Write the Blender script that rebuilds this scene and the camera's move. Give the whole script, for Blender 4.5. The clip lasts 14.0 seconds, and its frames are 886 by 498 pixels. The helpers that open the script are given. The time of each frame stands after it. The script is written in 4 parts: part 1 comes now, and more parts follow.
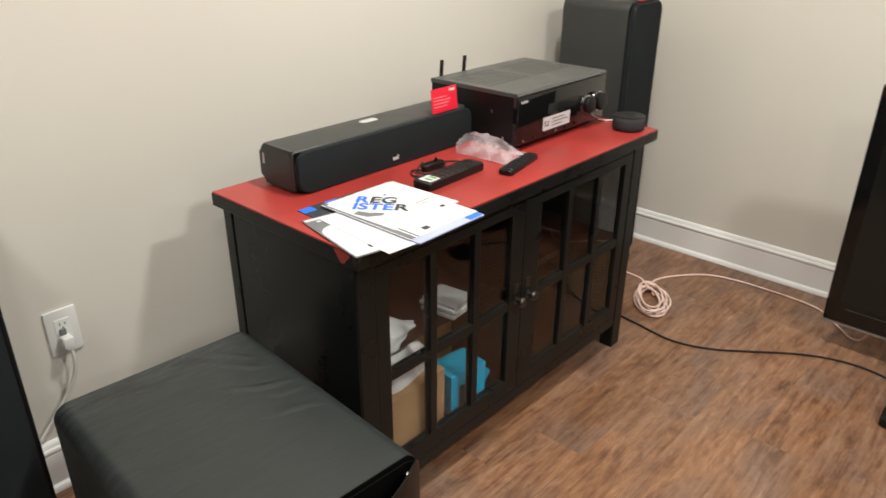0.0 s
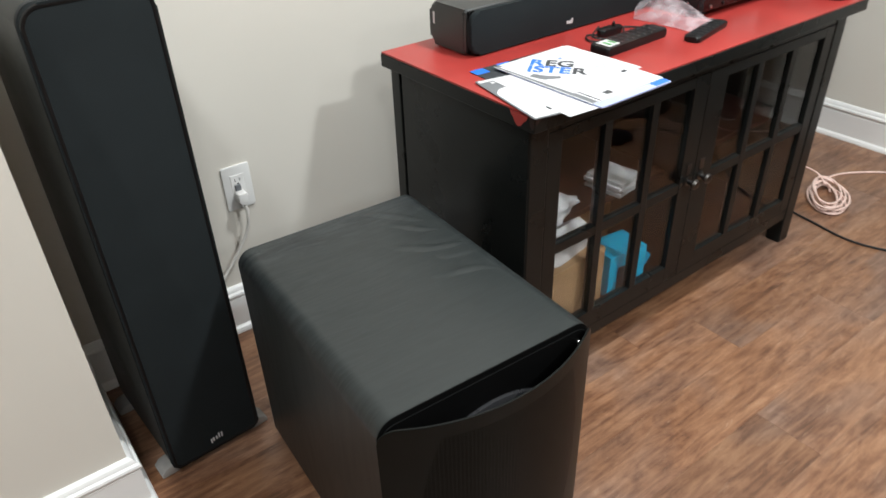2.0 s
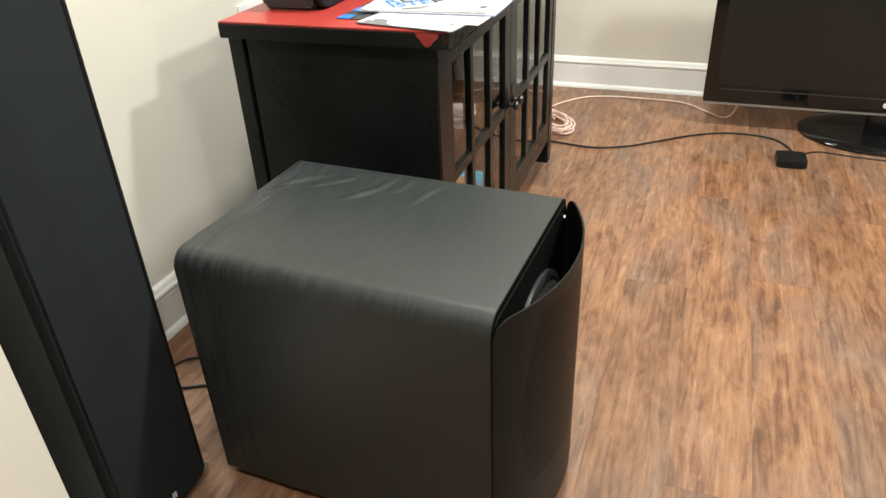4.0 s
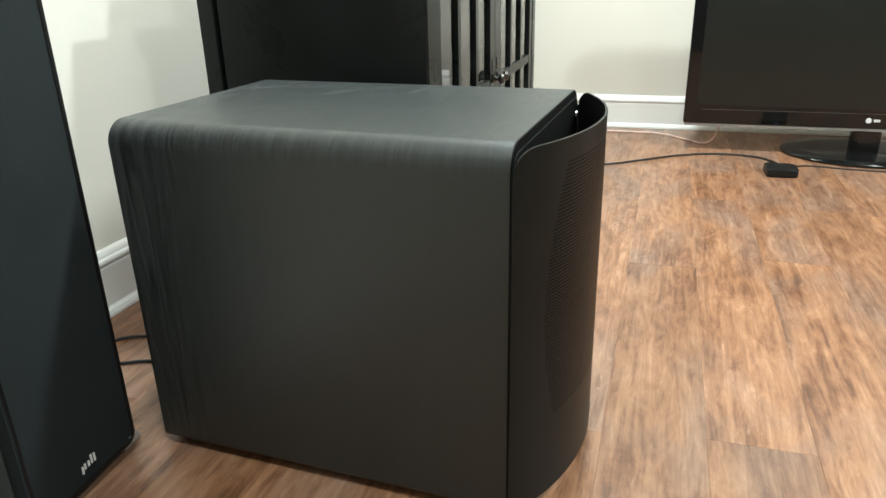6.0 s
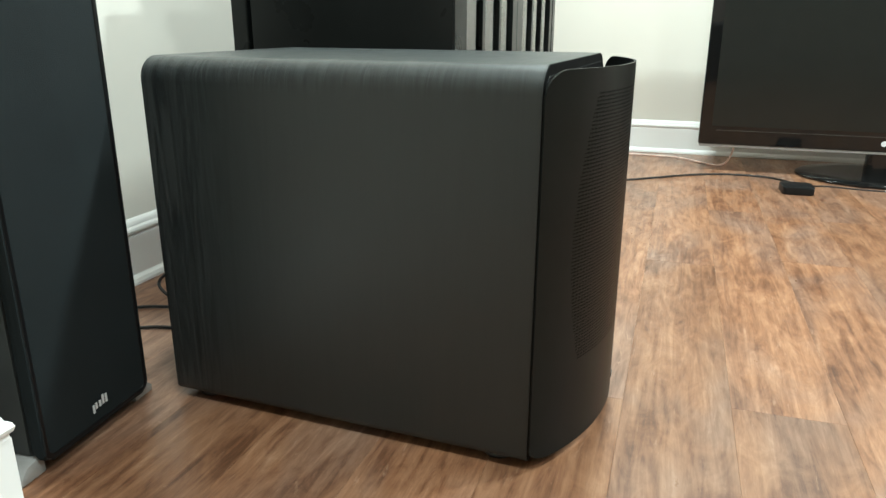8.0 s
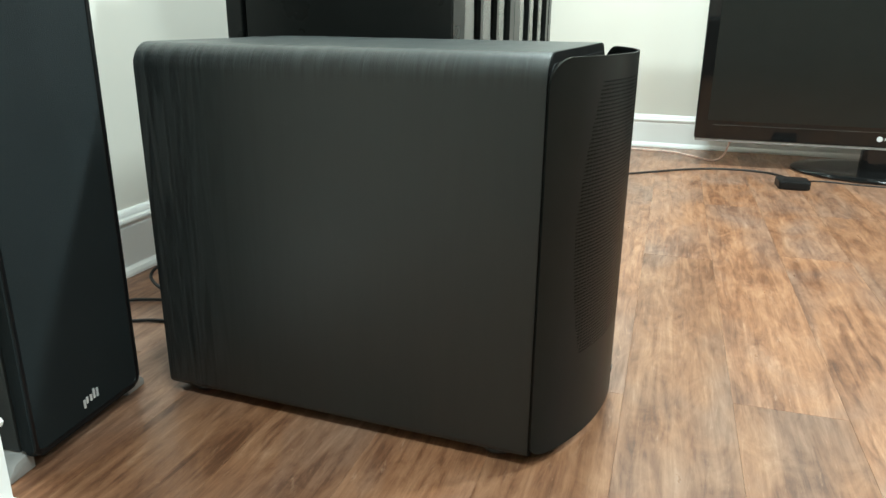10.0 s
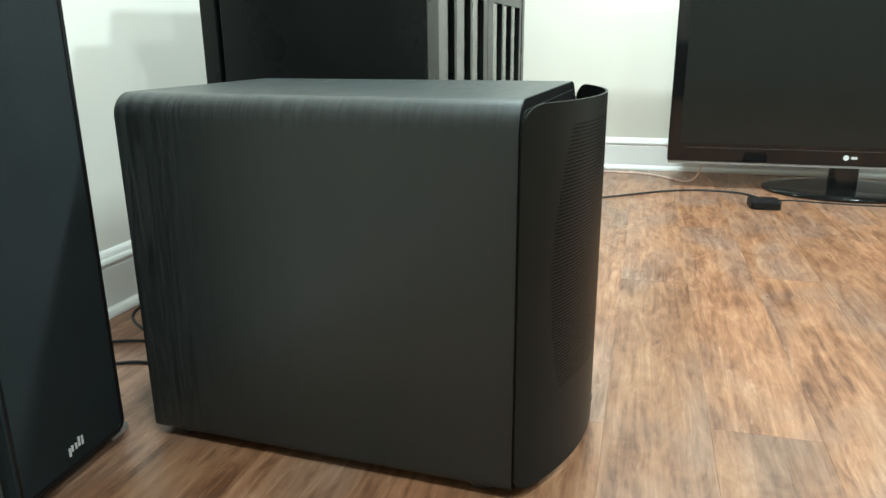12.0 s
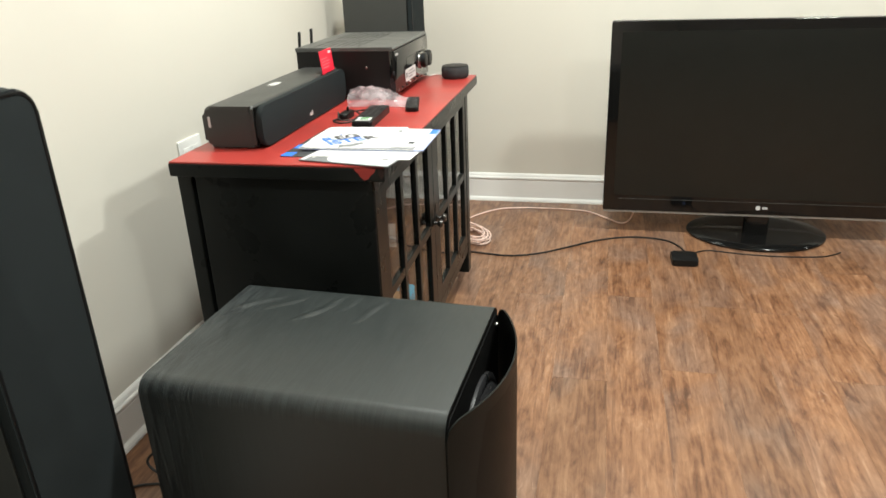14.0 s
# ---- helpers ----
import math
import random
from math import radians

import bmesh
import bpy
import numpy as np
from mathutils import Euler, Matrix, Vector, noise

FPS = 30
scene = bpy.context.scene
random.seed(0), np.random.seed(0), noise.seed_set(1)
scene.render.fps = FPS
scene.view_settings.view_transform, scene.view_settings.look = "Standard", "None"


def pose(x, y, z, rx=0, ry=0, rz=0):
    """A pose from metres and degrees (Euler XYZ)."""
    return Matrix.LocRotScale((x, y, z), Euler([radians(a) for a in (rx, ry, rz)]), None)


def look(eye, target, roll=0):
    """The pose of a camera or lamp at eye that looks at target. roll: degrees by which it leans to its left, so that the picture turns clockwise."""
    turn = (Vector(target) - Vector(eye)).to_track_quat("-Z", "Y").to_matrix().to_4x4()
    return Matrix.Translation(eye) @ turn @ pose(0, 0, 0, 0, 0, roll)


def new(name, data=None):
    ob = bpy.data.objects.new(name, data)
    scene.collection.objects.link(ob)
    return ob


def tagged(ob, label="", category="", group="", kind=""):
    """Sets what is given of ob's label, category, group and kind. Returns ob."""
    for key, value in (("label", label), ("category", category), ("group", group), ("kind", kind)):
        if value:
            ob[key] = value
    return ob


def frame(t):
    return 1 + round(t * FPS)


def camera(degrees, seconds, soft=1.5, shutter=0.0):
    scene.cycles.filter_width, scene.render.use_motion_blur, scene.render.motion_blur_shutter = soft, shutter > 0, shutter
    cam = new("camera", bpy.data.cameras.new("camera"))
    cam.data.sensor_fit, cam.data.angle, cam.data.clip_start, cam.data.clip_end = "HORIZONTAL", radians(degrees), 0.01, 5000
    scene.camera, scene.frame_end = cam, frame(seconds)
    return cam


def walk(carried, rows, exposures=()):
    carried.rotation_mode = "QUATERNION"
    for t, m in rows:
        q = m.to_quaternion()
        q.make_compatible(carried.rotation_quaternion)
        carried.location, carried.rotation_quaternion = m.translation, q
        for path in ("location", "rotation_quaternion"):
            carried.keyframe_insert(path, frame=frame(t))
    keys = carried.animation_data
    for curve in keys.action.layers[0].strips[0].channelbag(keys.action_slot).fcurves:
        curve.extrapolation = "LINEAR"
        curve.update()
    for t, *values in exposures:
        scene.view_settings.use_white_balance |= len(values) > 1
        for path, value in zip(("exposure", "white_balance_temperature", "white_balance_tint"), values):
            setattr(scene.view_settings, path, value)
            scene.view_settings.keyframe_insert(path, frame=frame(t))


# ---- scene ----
cam = camera(63.7, 14.0, 1.5, 0.15)
PATH = [
    (0, (-0.018, 0.302, 1.295), (-1.247, 1.633, 0.447), 0.3),
    (0.5, (0.006, 0.386, 1.308), (-1.537, 1.419, 0.564), 1.4),
    (1, (0.016, 0.423, 1.299), (-1.698, 1.163, 0.582), 0.6),
    (1.5, (0.0, 0.402, 1.258), (-1.659, 1.08, 0.37), -1.7),
    (2, (-0.088, 0.243, 1.227), (-1.444, 1.22, 0.128), -2.1),
    (2.5, (-0.132, 0.065, 1.2), (-1.268, 1.273, 0.081), 0.6),
    (3, (-0.186, -0.088, 1.14), (-1.106, 1.325, 0.063), 0.4),
    (3.5, (-0.424, -0.165, 1.103), (-1.119, 1.384, 0.046), -2.6),
    (6, (-0.554, -0.153, 0.666), (-1.111, 1.621, -0.07), -1.4),
    (6.5, (-0.577, -0.186, 0.565), (-1.223, 1.596, -0.071), -1.4),
    (7, (-0.568, -0.204, 0.544), (-1.171, 1.604, -0.062), -0.2),
    (7.5, (-0.563, -0.206, 0.54), (-1.158, 1.607, -0.059), -0.5),
    (8, (-0.566, -0.199, 0.534), (-1.153, 1.615, -0.072), 0.2),
    (10.5, (-0.581, -0.187, 0.525), (-1.141, 1.63, -0.094), 0.5),
    (11, (-0.58, -0.19, 0.536), (-1.127, 1.642, -0.048), 0.4),
    (11.5, (-0.58, -0.198, 0.54), (-1.106, 1.648, -0.024), 0.7),
    (12, (-0.574, -0.199, 0.554), (-1.093, 1.649, -0.01), -0.5),
    (12.5, (-0.572, -0.206, 0.593), (-1.101, 1.661, 0.11), -1.5),
    (13, (-0.596, -0.239, 0.715), (-1.08, 1.624, 0.171), -2.3),
    (13.5, (-0.585, -0.247, 0.905), (-1.031, 1.56, 0.172), -1.3),
    (14, (-0.495, -0.29, 1.13), (-0.916, 1.509, 0.365), -2.2),
]
EXPOSURES = [
    (0, 0.03, 6450, 9),
    (1.0, -0.1, 6450, 9),
    (2.0, 0.25, 5850, 7),
    (3.0, 0.5, 6450, 9),
    (3.5, 0.6, 6450, 7),
    (6.0, 1.1, 5750, -3),
    (7.5, 1.1, 5600, -6),
    (12.0, 1.12, 5350, -11),
    (13.0, 1.05, 5600, -7),
    (14.0, 0.5, 6250, 2),
]
walk(cam, [(t, look(eye, target, roll)) for t, eye, target, roll in PATH], EXPOSURES)

# ---------------------------------------------------------------- light
world = bpy.data.worlds.new("room_air")
scene.world = world
world.use_nodes = True
world.node_tree.nodes["Background"].inputs["Color"].default_value = (0.9, 0.95, 1.0, 1)
world.node_tree.nodes["Background"].inputs["Strength"].default_value = 0.02

CEILING = 2.55


def assumed_downlight(x, y, watts):
    data = bpy.data.lights.new("assumed_downlight", "AREA")
    data.shape, data.size, data.energy, data.color = "DISK", 0.2, watts, LAMP_COLOR
    data.spread = radians(180)
    ob = new("assumed_downlight", data)
    ob.location = (x, y, CEILING - 0.03)
    return ob


LAMP_COLOR = (1.0, 0.965, 0.9)
# unseen lamps: the two western ones follow cast shadows, the others are added fill
for lx, ly, watts in ((-0.68, 1.64, 35), (-0.42, -0.14, 16), (0.8, 1.64, 36), (0.9, -0.14, 16), (2.4, 1.64, 14), (2.4, -0.14, 10)):
    assumed_downlight(lx, ly, watts)



# ---------------------------------------------------------------- materials
def nodes_of(name):
    mat = bpy.data.materials.new(name)
    mat.use_nodes = True
    tree = mat.node_tree
    return mat, tree, tree.nodes["Principled BSDF"]


def node(tree, kind, **values):
    n = tree.nodes.new(kind)
    for key, value in values.items():
        n.inputs[key].default_value = value
    return n


def coords(tree, scale=(1, 1, 1), spread=True):
    tc = tree.nodes.new("ShaderNodeTexCoord")
    mp = tree.nodes.new("ShaderNodeMapping")
    mp.inputs["Scale"].default_value = scale
    tree.links.new(tc.outputs["Object"], mp.inputs["Vector"])
    if spread:
        info = tree.nodes.new("ShaderNodeObjectInfo")
        mul = tree.nodes.new("ShaderNodeMath")
        mul.operation = "MULTIPLY"
        mul.inputs[1].default_value = 37.0
        tree.links.new(info.outputs["Random"], mul.inputs[0])
        tree.links.new(mul.outputs[0], mp.inputs["Location"])
    return mp.outputs["Vector"]


def noise_of(tree, vector, scale, detail=4.0, rough=0.55, distortion=0.0):
    n = node(tree, "ShaderNodeTexNoise", Scale=scale, Detail=detail, Roughness=rough, Distortion=distortion)
    tree.links.new(vector, n.inputs["Vector"])
    return n.outputs["Fac"]


def ramp(tree, fac, stops):
    r = tree.nodes.new("ShaderNodeValToRGB")
    el = r.color_ramp.elements
    while len(el) < len(stops):
        el.new(0.5)
    for e, (pos, color) in zip(el, stops):
        e.position, e.color = pos, (*color, 1) if len(color) == 3 else color
    tree.links.new(fac, r.inputs["Fac"])
    return r.outputs["Color"]


def grey(v):
    return (v, v, v)


def mix(tree, fac, a, b, blend="MIX"):
    m = tree.nodes.new("ShaderNodeMix")
    m.data_type, m.blend_type = "RGBA", blend
    for sock, value in ((m.inputs[0], fac), (m.inputs[6], a), (m.inputs[7], b)):
        if hasattr(value, "is_linked"):
            tree.links.new(value, sock)
        else:
            sock.default_value = value if isinstance(value, float) else (*value, 1)
    return m.outputs[2]


def bump(tree, bsdf, height, strength, distance=0.002):
    b = node(tree, "ShaderNodeBump", Strength=strength, Distance=distance)
    tree.links.new(height, b.inputs["Height"])
    tree.links.new(b.outputs["Normal"], bsdf.inputs["Normal"])


def plain(name, color, rough=0.5, metal=0.0, vary=0.12, scale=14.0, relief=0.15, grain=160.0, specular=0.5, spread=True):
    """A surface with slow blotches of tone, finer gloss variation and fine relief."""
    mat, tree, bsdf = nodes_of(name)
    v = coords(tree, spread=spread)
    slow = noise_of(tree, v, scale, 5.0)
    fine = noise_of(tree, v, grain, 3.0)
    low = tuple(c * (1 - vary) for c in color)
    high = tuple(min(1.0, c * (1 + vary)) for c in color)
    tree.links.new(ramp(tree, slow, [(0.3, low), (0.7, high)]), bsdf.inputs["Base Color"])
    tree.links.new(ramp(tree, slow, [(0.25, grey(max(0.02, rough - 0.06))), (0.75, grey(min(1, rough + 0.06)))]), bsdf.inputs["Roughness"])
    bsdf.inputs["Metallic"].default_value = metal
    bsdf.inputs["Specular IOR Level"].default_value = specular
    if relief:
        bump(tree, bsdf, fine, relief, 0.001)
    return mat


def plank_material():
    """Hand-scraped brown planks: warm and greyed blotches, torn figure, long streaks and scraped pale flecks."""
    mat, tree, bsdf = nodes_of("scraped_wood_plank")
    streak = noise_of(tree, coords(tree, (1, 0.07, 1)), 70.0, 8.0, 0.7, 0.6)
    figure = noise_of(tree, coords(tree, (1, 0.3, 1)), 24.0, 8.0, 0.68, 1.6)
    blotch = noise_of(tree, coords(tree, (1, 0.42, 1)), 11.0, 5.0, 0.6, 1.0)
    hue = noise_of(tree, coords(tree, (1, 0.5, 1)), 5.0, 3.0, 0.55, 0.5)
    fleck = noise_of(tree, coords(tree, (1, 0.16, 1)), 46.0, 6.0, 0.75, 2.4)
    stain = mix(tree, 0.46, mix(tree, 0.42, figure, blotch), streak)
    warm = ramp(tree, stain, [(0.34, (0.062, 0.026, 0.013)), (0.43, (0.145, 0.066, 0.033)), (0.5, (0.235, 0.117, 0.062)), (0.57, (0.315, 0.172, 0.096)), (0.66, (0.43, 0.262, 0.16))])
    cool = ramp(tree, stain, [(0.34, (0.07, 0.037, 0.026)), (0.43, (0.13, 0.075, 0.053)), (0.5, (0.19, 0.117, 0.084)), (0.57, (0.25, 0.162, 0.12)), (0.66, (0.35, 0.245, 0.19))])
    base = mix(tree, ramp(tree, hue, [(0.44, grey(0.0)), (0.66, grey(0.9))]), warm, cool)
    base = mix(tree, ramp(tree, fleck, [(0.6, grey(0.0)), (0.7, grey(0.55))]), base, (0.42, 0.285, 0.2))
    info = tree.nodes.new("ShaderNodeObjectInfo")
    tone = ramp(tree, info.outputs["Random"], [(0.0, (0.8, 0.782, 0.752)), (0.5, (0.92, 0.905, 0.878)), (1.0, (1.03, 1.0, 0.955))])
    tree.links.new(mix(tree, 1.0, base, tone, "MULTIPLY"), bsdf.inputs["Base Color"])
    tree.links.new(ramp(tree, figure, [(0.3, grey(0.42)), (0.7, grey(0.27))]), bsdf.inputs["Roughness"])
    bsdf.inputs["Specular IOR Level"].default_value = 0.55
    bump(tree, bsdf, mix(tree, 0.5, streak, figure), 0.2, 0.0018)
    return mat


def vinyl_material():
    """Black ash vinyl: figure running across the top and down the sides, deepest at the back and on the rounded edge,
    where highlight bands are coloured in.
    """
    mat, tree, bsdf = nodes_of("black_ash_vinyl")
    ash = noise_of(tree, coords(tree, (1.0, 0.1, 0.06)), 62.0, 6.0, 0.62, 2.2)
    wide = noise_of(tree, coords(tree, (1.0, 0.3, 0.12)), 17.0, 4.0, 0.6, 3.0)
    fine = noise_of(tree, coords(tree, (1, 1, 0.3)), 260.0, 2.0)
    tree.links.new(ramp(tree, wide, [(0.35, grey(0.43)), (0.65, grey(0.47))]), bsdf.inputs["Roughness"])
    bsdf.inputs["Specular IOR Level"].default_value = 0.56
    tc = tree.nodes.new("ShaderNodeTexCoord")
    sep = tree.nodes.new("ShaderNodeSeparateXYZ")
    tree.links.new(tc.outputs["Object"], sep.inputs[0])

    def sum_of(a, b, op="ADD"):
        m = tree.nodes.new("ShaderNodeMath")
        m.operation = op
        for sock, value in zip(m.inputs, (a, b)):
            if hasattr(value, "is_linked"):
                tree.links.new(value, sock)
            else:
                sock.default_value = value
        return m.outputs[0]

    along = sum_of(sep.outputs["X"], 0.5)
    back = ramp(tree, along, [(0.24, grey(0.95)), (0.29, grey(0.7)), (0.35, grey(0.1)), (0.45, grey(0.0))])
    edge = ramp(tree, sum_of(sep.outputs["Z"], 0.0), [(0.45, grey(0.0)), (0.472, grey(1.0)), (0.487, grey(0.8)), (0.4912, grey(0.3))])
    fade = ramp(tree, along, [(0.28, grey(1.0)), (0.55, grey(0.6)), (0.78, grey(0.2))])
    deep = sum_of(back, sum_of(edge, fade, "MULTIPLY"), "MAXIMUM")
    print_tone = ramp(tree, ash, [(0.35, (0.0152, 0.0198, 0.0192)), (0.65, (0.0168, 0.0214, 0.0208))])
    # grain streaks; on the rounded edge their highlight bands are put into the colour
    grain_glint_tone = ramp(tree, ash, [(0.4, (0.008, 0.0105, 0.0118)), (0.6, (0.034, 0.04, 0.0405))])
    tree.links.new(mix(tree, deep, print_tone, grain_glint_tone), bsdf.inputs["Base Color"])
    b = node(tree, "ShaderNodeBump", Distance=0.0026)
    tree.links.new(deep, b.inputs["Strength"])
    tree.links.new(mix(tree, 0.1, mix(tree, 0.35, ash, wide), fine), b.inputs["Height"])
    tree.links.new(b.outputs["Normal"], bsdf.inputs["Normal"])
    return mat


def grille_material():
    """Black metal with rows of fine slots inside a waisted field, given in the grille's own coordinates."""
    mat, tree, bsdf = nodes_of("perforated_black_metal")
    tc = tree.nodes.new("ShaderNodeTexCoord")
    sep = tree.nodes.new("ShaderNodeSeparateXYZ")
    tree.links.new(tc.outputs["Object"], sep.inputs[0])

    def math_node(op, a, b):
        m = tree.nodes.new("ShaderNodeMath")
        m.operation = op
        for sock, value in zip(m.inputs, (a, b)):
            if hasattr(value, "is_linked"):
                tree.links.new(value, sock)
            else:
                sock.default_value = value
        return m.outputs[0]

    rows_ = math_node("SINE", math_node("MULTIPLY", sep.outputs["Z"], 2 * math.pi / 0.0044), 0.0)
    cols = math_node("SINE", math_node("MULTIPLY", sep.outputs["Y"], 2 * math.pi / 0.006), 0.0)
    slot = math_node("MULTIPLY", math_node("GREATER_THAN", rows_, 0.1), math_node("GREATER_THAN", cols, -0.75))
    dz = math_node("SUBTRACT", sep.outputs["Z"], 0.28)
    half = math_node("SUBTRACT", 0.155, math_node("MULTIPLY", math_node("MULTIPLY", dz, dz), 1.0))
    inside = math_node("LESS_THAN", math_node("ABSOLUTE", sep.outputs["Y"], 0.0), half)
    low = math_node("GREATER_THAN", sep.outputs["Z"], 0.13)
    high = math_node("LESS_THAN", sep.outputs["Z"], 0.462)
    mask = math_node("MULTIPLY", math_node("MULTIPLY", inside, slot), math_node("MULTIPLY", low, high))
    slow = noise_of(tree, tc.outputs["Object"], 18.0, 4.0)
    paint = ramp(tree, slow, [(0.3, (0.0062, 0.0074, 0.0068)), (0.7, (0.008, 0.0092, 0.0084))])
    tree.links.new(mix(tree, mask, paint, (0.003, 0.003, 0.003)), bsdf.inputs["Base Color"])
    bsdf.inputs["Roughness"].default_value = 0.4
    tree.links.new(math_node("SUBTRACT", 0.13, math_node("MULTIPLY", mask, 0.1)), bsdf.inputs["Specular IOR Level"])
    inv = math_node("SUBTRACT", 1.0, mask)
    bump(tree, bsdf, inv, 0.6, 0.0015)
    return mat


def glass_material(name, tint=(0.96, 0.98, 0.97), rough=0.02, clear=1.0, crinkle=(6.0, 0.04), ior=1.5):
    mat, tree, bsdf = nodes_of(name)
    bsdf.inputs["Base Color"].default_value = (*tint, 1)
    bsdf.inputs["Transmission Weight"].default_value = clear
    bsdf.inputs["Roughness"].default_value = rough
    bsdf.inputs["IOR"].default_value = ior
    v = coords(tree)
    bump(tree, bsdf, noise_of(tree, v, crinkle[0], 2.0), crinkle[1], 0.002)
    return mat


def film_material():
    """Thin clear plastic film: mostly see-through, with crinkled highlights and a faint milky tint."""
    mat, tree, bsdf = nodes_of("crinkled_clear_film")
    v = coords(tree)
    bsdf.inputs["Base Color"].default_value = (0.85, 0.76, 0.79, 1)
    bsdf.inputs["Roughness"].default_value = 0.14
    bump(tree, bsdf, noise_of(tree, v, 55.0, 3.0), 0.8, 0.003)
    clear = tree.nodes.new("ShaderNodeBsdfTransparent")
    clear.inputs["Color"].default_value = (0.97, 0.95, 0.96, 1)
    both = tree.nodes.new("ShaderNodeMixShader")
    tree.links.new(ramp(tree, noise_of(tree, v, 30.0, 3.0), [(0.35, grey(0.1)), (0.7, grey(0.42))]), both.inputs[0])
    tree.links.new(clear.outputs[0], both.inputs[1])
    tree.links.new(bsdf.outputs[0], both.inputs[2])
    tree.links.new(both.outputs[0], tree.nodes["Material Output"].inputs["Surface"])
    return mat


PAINT = plain("warm_white_wall_paint", (0.7, 0.671, 0.602), 0.6, vary=0.02, scale=1.6, relief=0.12, grain=330.0, spread=False)
TRIM = plain("white_trim_paint", (0.86, 0.86, 0.84), 0.32, vary=0.02, scale=4.0, relief=0.05)
CEILING_PAINT = plain("white_ceiling_paint", (0.86, 0.86, 0.84), 0.8, vary=0.02, scale=2.0)
SUBFLOOR = plain("brown_joint", (0.16, 0.09, 0.055), 0.8)
PLANK = plank_material()
VINYL = vinyl_material()
GRILLE = grille_material()
CLOTH = plain("black_grille_cloth", (0.0168, 0.0208, 0.0222), 0.85, vary=0.1, scale=9.0, relief=0.5, grain=900.0, specular=0.12)
BLACK = plain("black_plastic", (0.007, 0.007, 0.007), 0.42, relief=0.1, specular=0.3)
DEEP = plain("matte_black_baffle", (0.003, 0.003, 0.003), 0.7, relief=0.1, specular=0.1)
RUBBER = plain("driver_rubber", (0.03, 0.03, 0.032), 0.3, relief=0.05)
GLOSS = plain("gloss_black_plastic", (0.006, 0.006, 0.006), 0.08, relief=0.0)
SCREEN = plain("dark_screen", (0.011, 0.012, 0.0108), 0.15, vary=0.05, relief=0.0, specular=0.36)
ESPRESSO = plain("espresso_black_paint", (0.0088, 0.0099, 0.0094), 0.3, vary=0.2, scale=7.0, relief=0.12, grain=90.0, specular=0.22)
MAHOGANY = plain("red_brown_stain", (0.024, 0.0062, 0.0042), 0.4, vary=0.3, scale=6.0, relief=0.1)
REDTOP = plain("worn_red_paint", (0.34, 0.036, 0.03), 0.34, vary=0.16, scale=5.0, relief=0.12, grain=120.0)
REDCARD = plain("red_card", (0.8, 0.02, 0.05), 0.42, vary=0.04, relief=0.0)
PALE = plain("pale_print", (0.62, 0.62, 0.62), 0.5, vary=0.03, relief=0.0)
PINKPRINT = plain("pale_red_print", (0.85, 0.3, 0.33), 0.5, vary=0.03, relief=0.0)
PAPER = plain("white_paper", (0.66, 0.665, 0.68), 0.55, vary=0.03, scale=20.0, relief=0.05)
BLUEINK = plain("blue_ink", (0.03, 0.17, 0.72), 0.5, vary=0.05, relief=0.0)
LILAC = plain("blue_paper_edge", (0.42, 0.47, 0.72), 0.5, vary=0.08, relief=0.0)
DARKINK = plain("dark_ink", (0.035, 0.04, 0.045), 0.5, vary=0.1, relief=0.0)
GREYINK = plain("grey_ink", (0.16, 0.17, 0.18), 0.5, vary=0.1, relief=0.0)
LIDMETAL = plain("dark_grey_coated_steel", (0.085, 0.088, 0.085), 0.4, metal=0.2, vary=0.08, relief=0.2, grain=400.0)
KNOB = plain("dark_worn_metal", (0.1, 0.095, 0.09), 0.34, metal=1.0, vary=0.2, relief=0.05)
CHROME = plain("worn_steel", (0.6, 0.6, 0.58), 0.25, metal=1.0, vary=0.1, relief=0.05)
SILVER = plain("silver_plastic", (0.5, 0.5, 0.5), 0.35, relief=0.0)
WHITEPLASTIC = plain("white_plastic", (0.78, 0.78, 0.76), 0.35, vary=0.03, relief=0.03)
CORDBLACK = plain("black_rubber_cord", (0.014, 0.013, 0.013), 0.45, relief=0.05)
CORDWHITE = plain("white_cord", (0.72, 0.7, 0.66), 0.45, vary=0.05, relief=0.05)
CORDPINK = plain("copper_tinted_clear_cord", (0.82, 0.62, 0.55), 0.3, vary=0.12, scale=60.0, relief=0.1)
CARD = plain("brown_cardboard", (0.36, 0.22, 0.11), 0.75, vary=0.1, relief=0.1)
CYAN = plain("cyan_carton", (0.005, 0.42, 0.68), 0.4, vary=0.08, relief=0.0)
FABRIC = plain("charcoal_fabric", (0.03, 0.031, 0.033), 0.85, relief=0.6, grain=700.0)
FOOTDARK = plain("vent_shadow", (0.03, 0.031, 0.03), 0.6, relief=0.0)
RIM = plain("satin_black_rim", (0.005, 0.005, 0.0055), 0.36, relief=0.0, specular=0.3)
SHELL = plain("charcoal_satin_shell", (0.031, 0.033, 0.0315), 0.45, vary=0.08, scale=9.0, relief=0.25, grain=420.0, specular=0.55)
CLEARFOOT = plain("smoky_clear_plastic", (0.3, 0.29, 0.275), 0.2, vary=0.15, scale=30.0, relief=0.05, specular=0.7)
FOOT = plain("grey_rubber_foot", (0.045, 0.044, 0.043), 0.35, vary=0.15, relief=0.05)
GLASS = glass_material("cabinet_glass", (0.64, 0.65, 0.64), rough=0.01, crinkle=(3.0, 0.004), ior=1.33)
FILM = film_material()
BLUELIGHT = plain("blue_connector", (0.08, 0.2, 0.62), 0.35, relief=0.0)


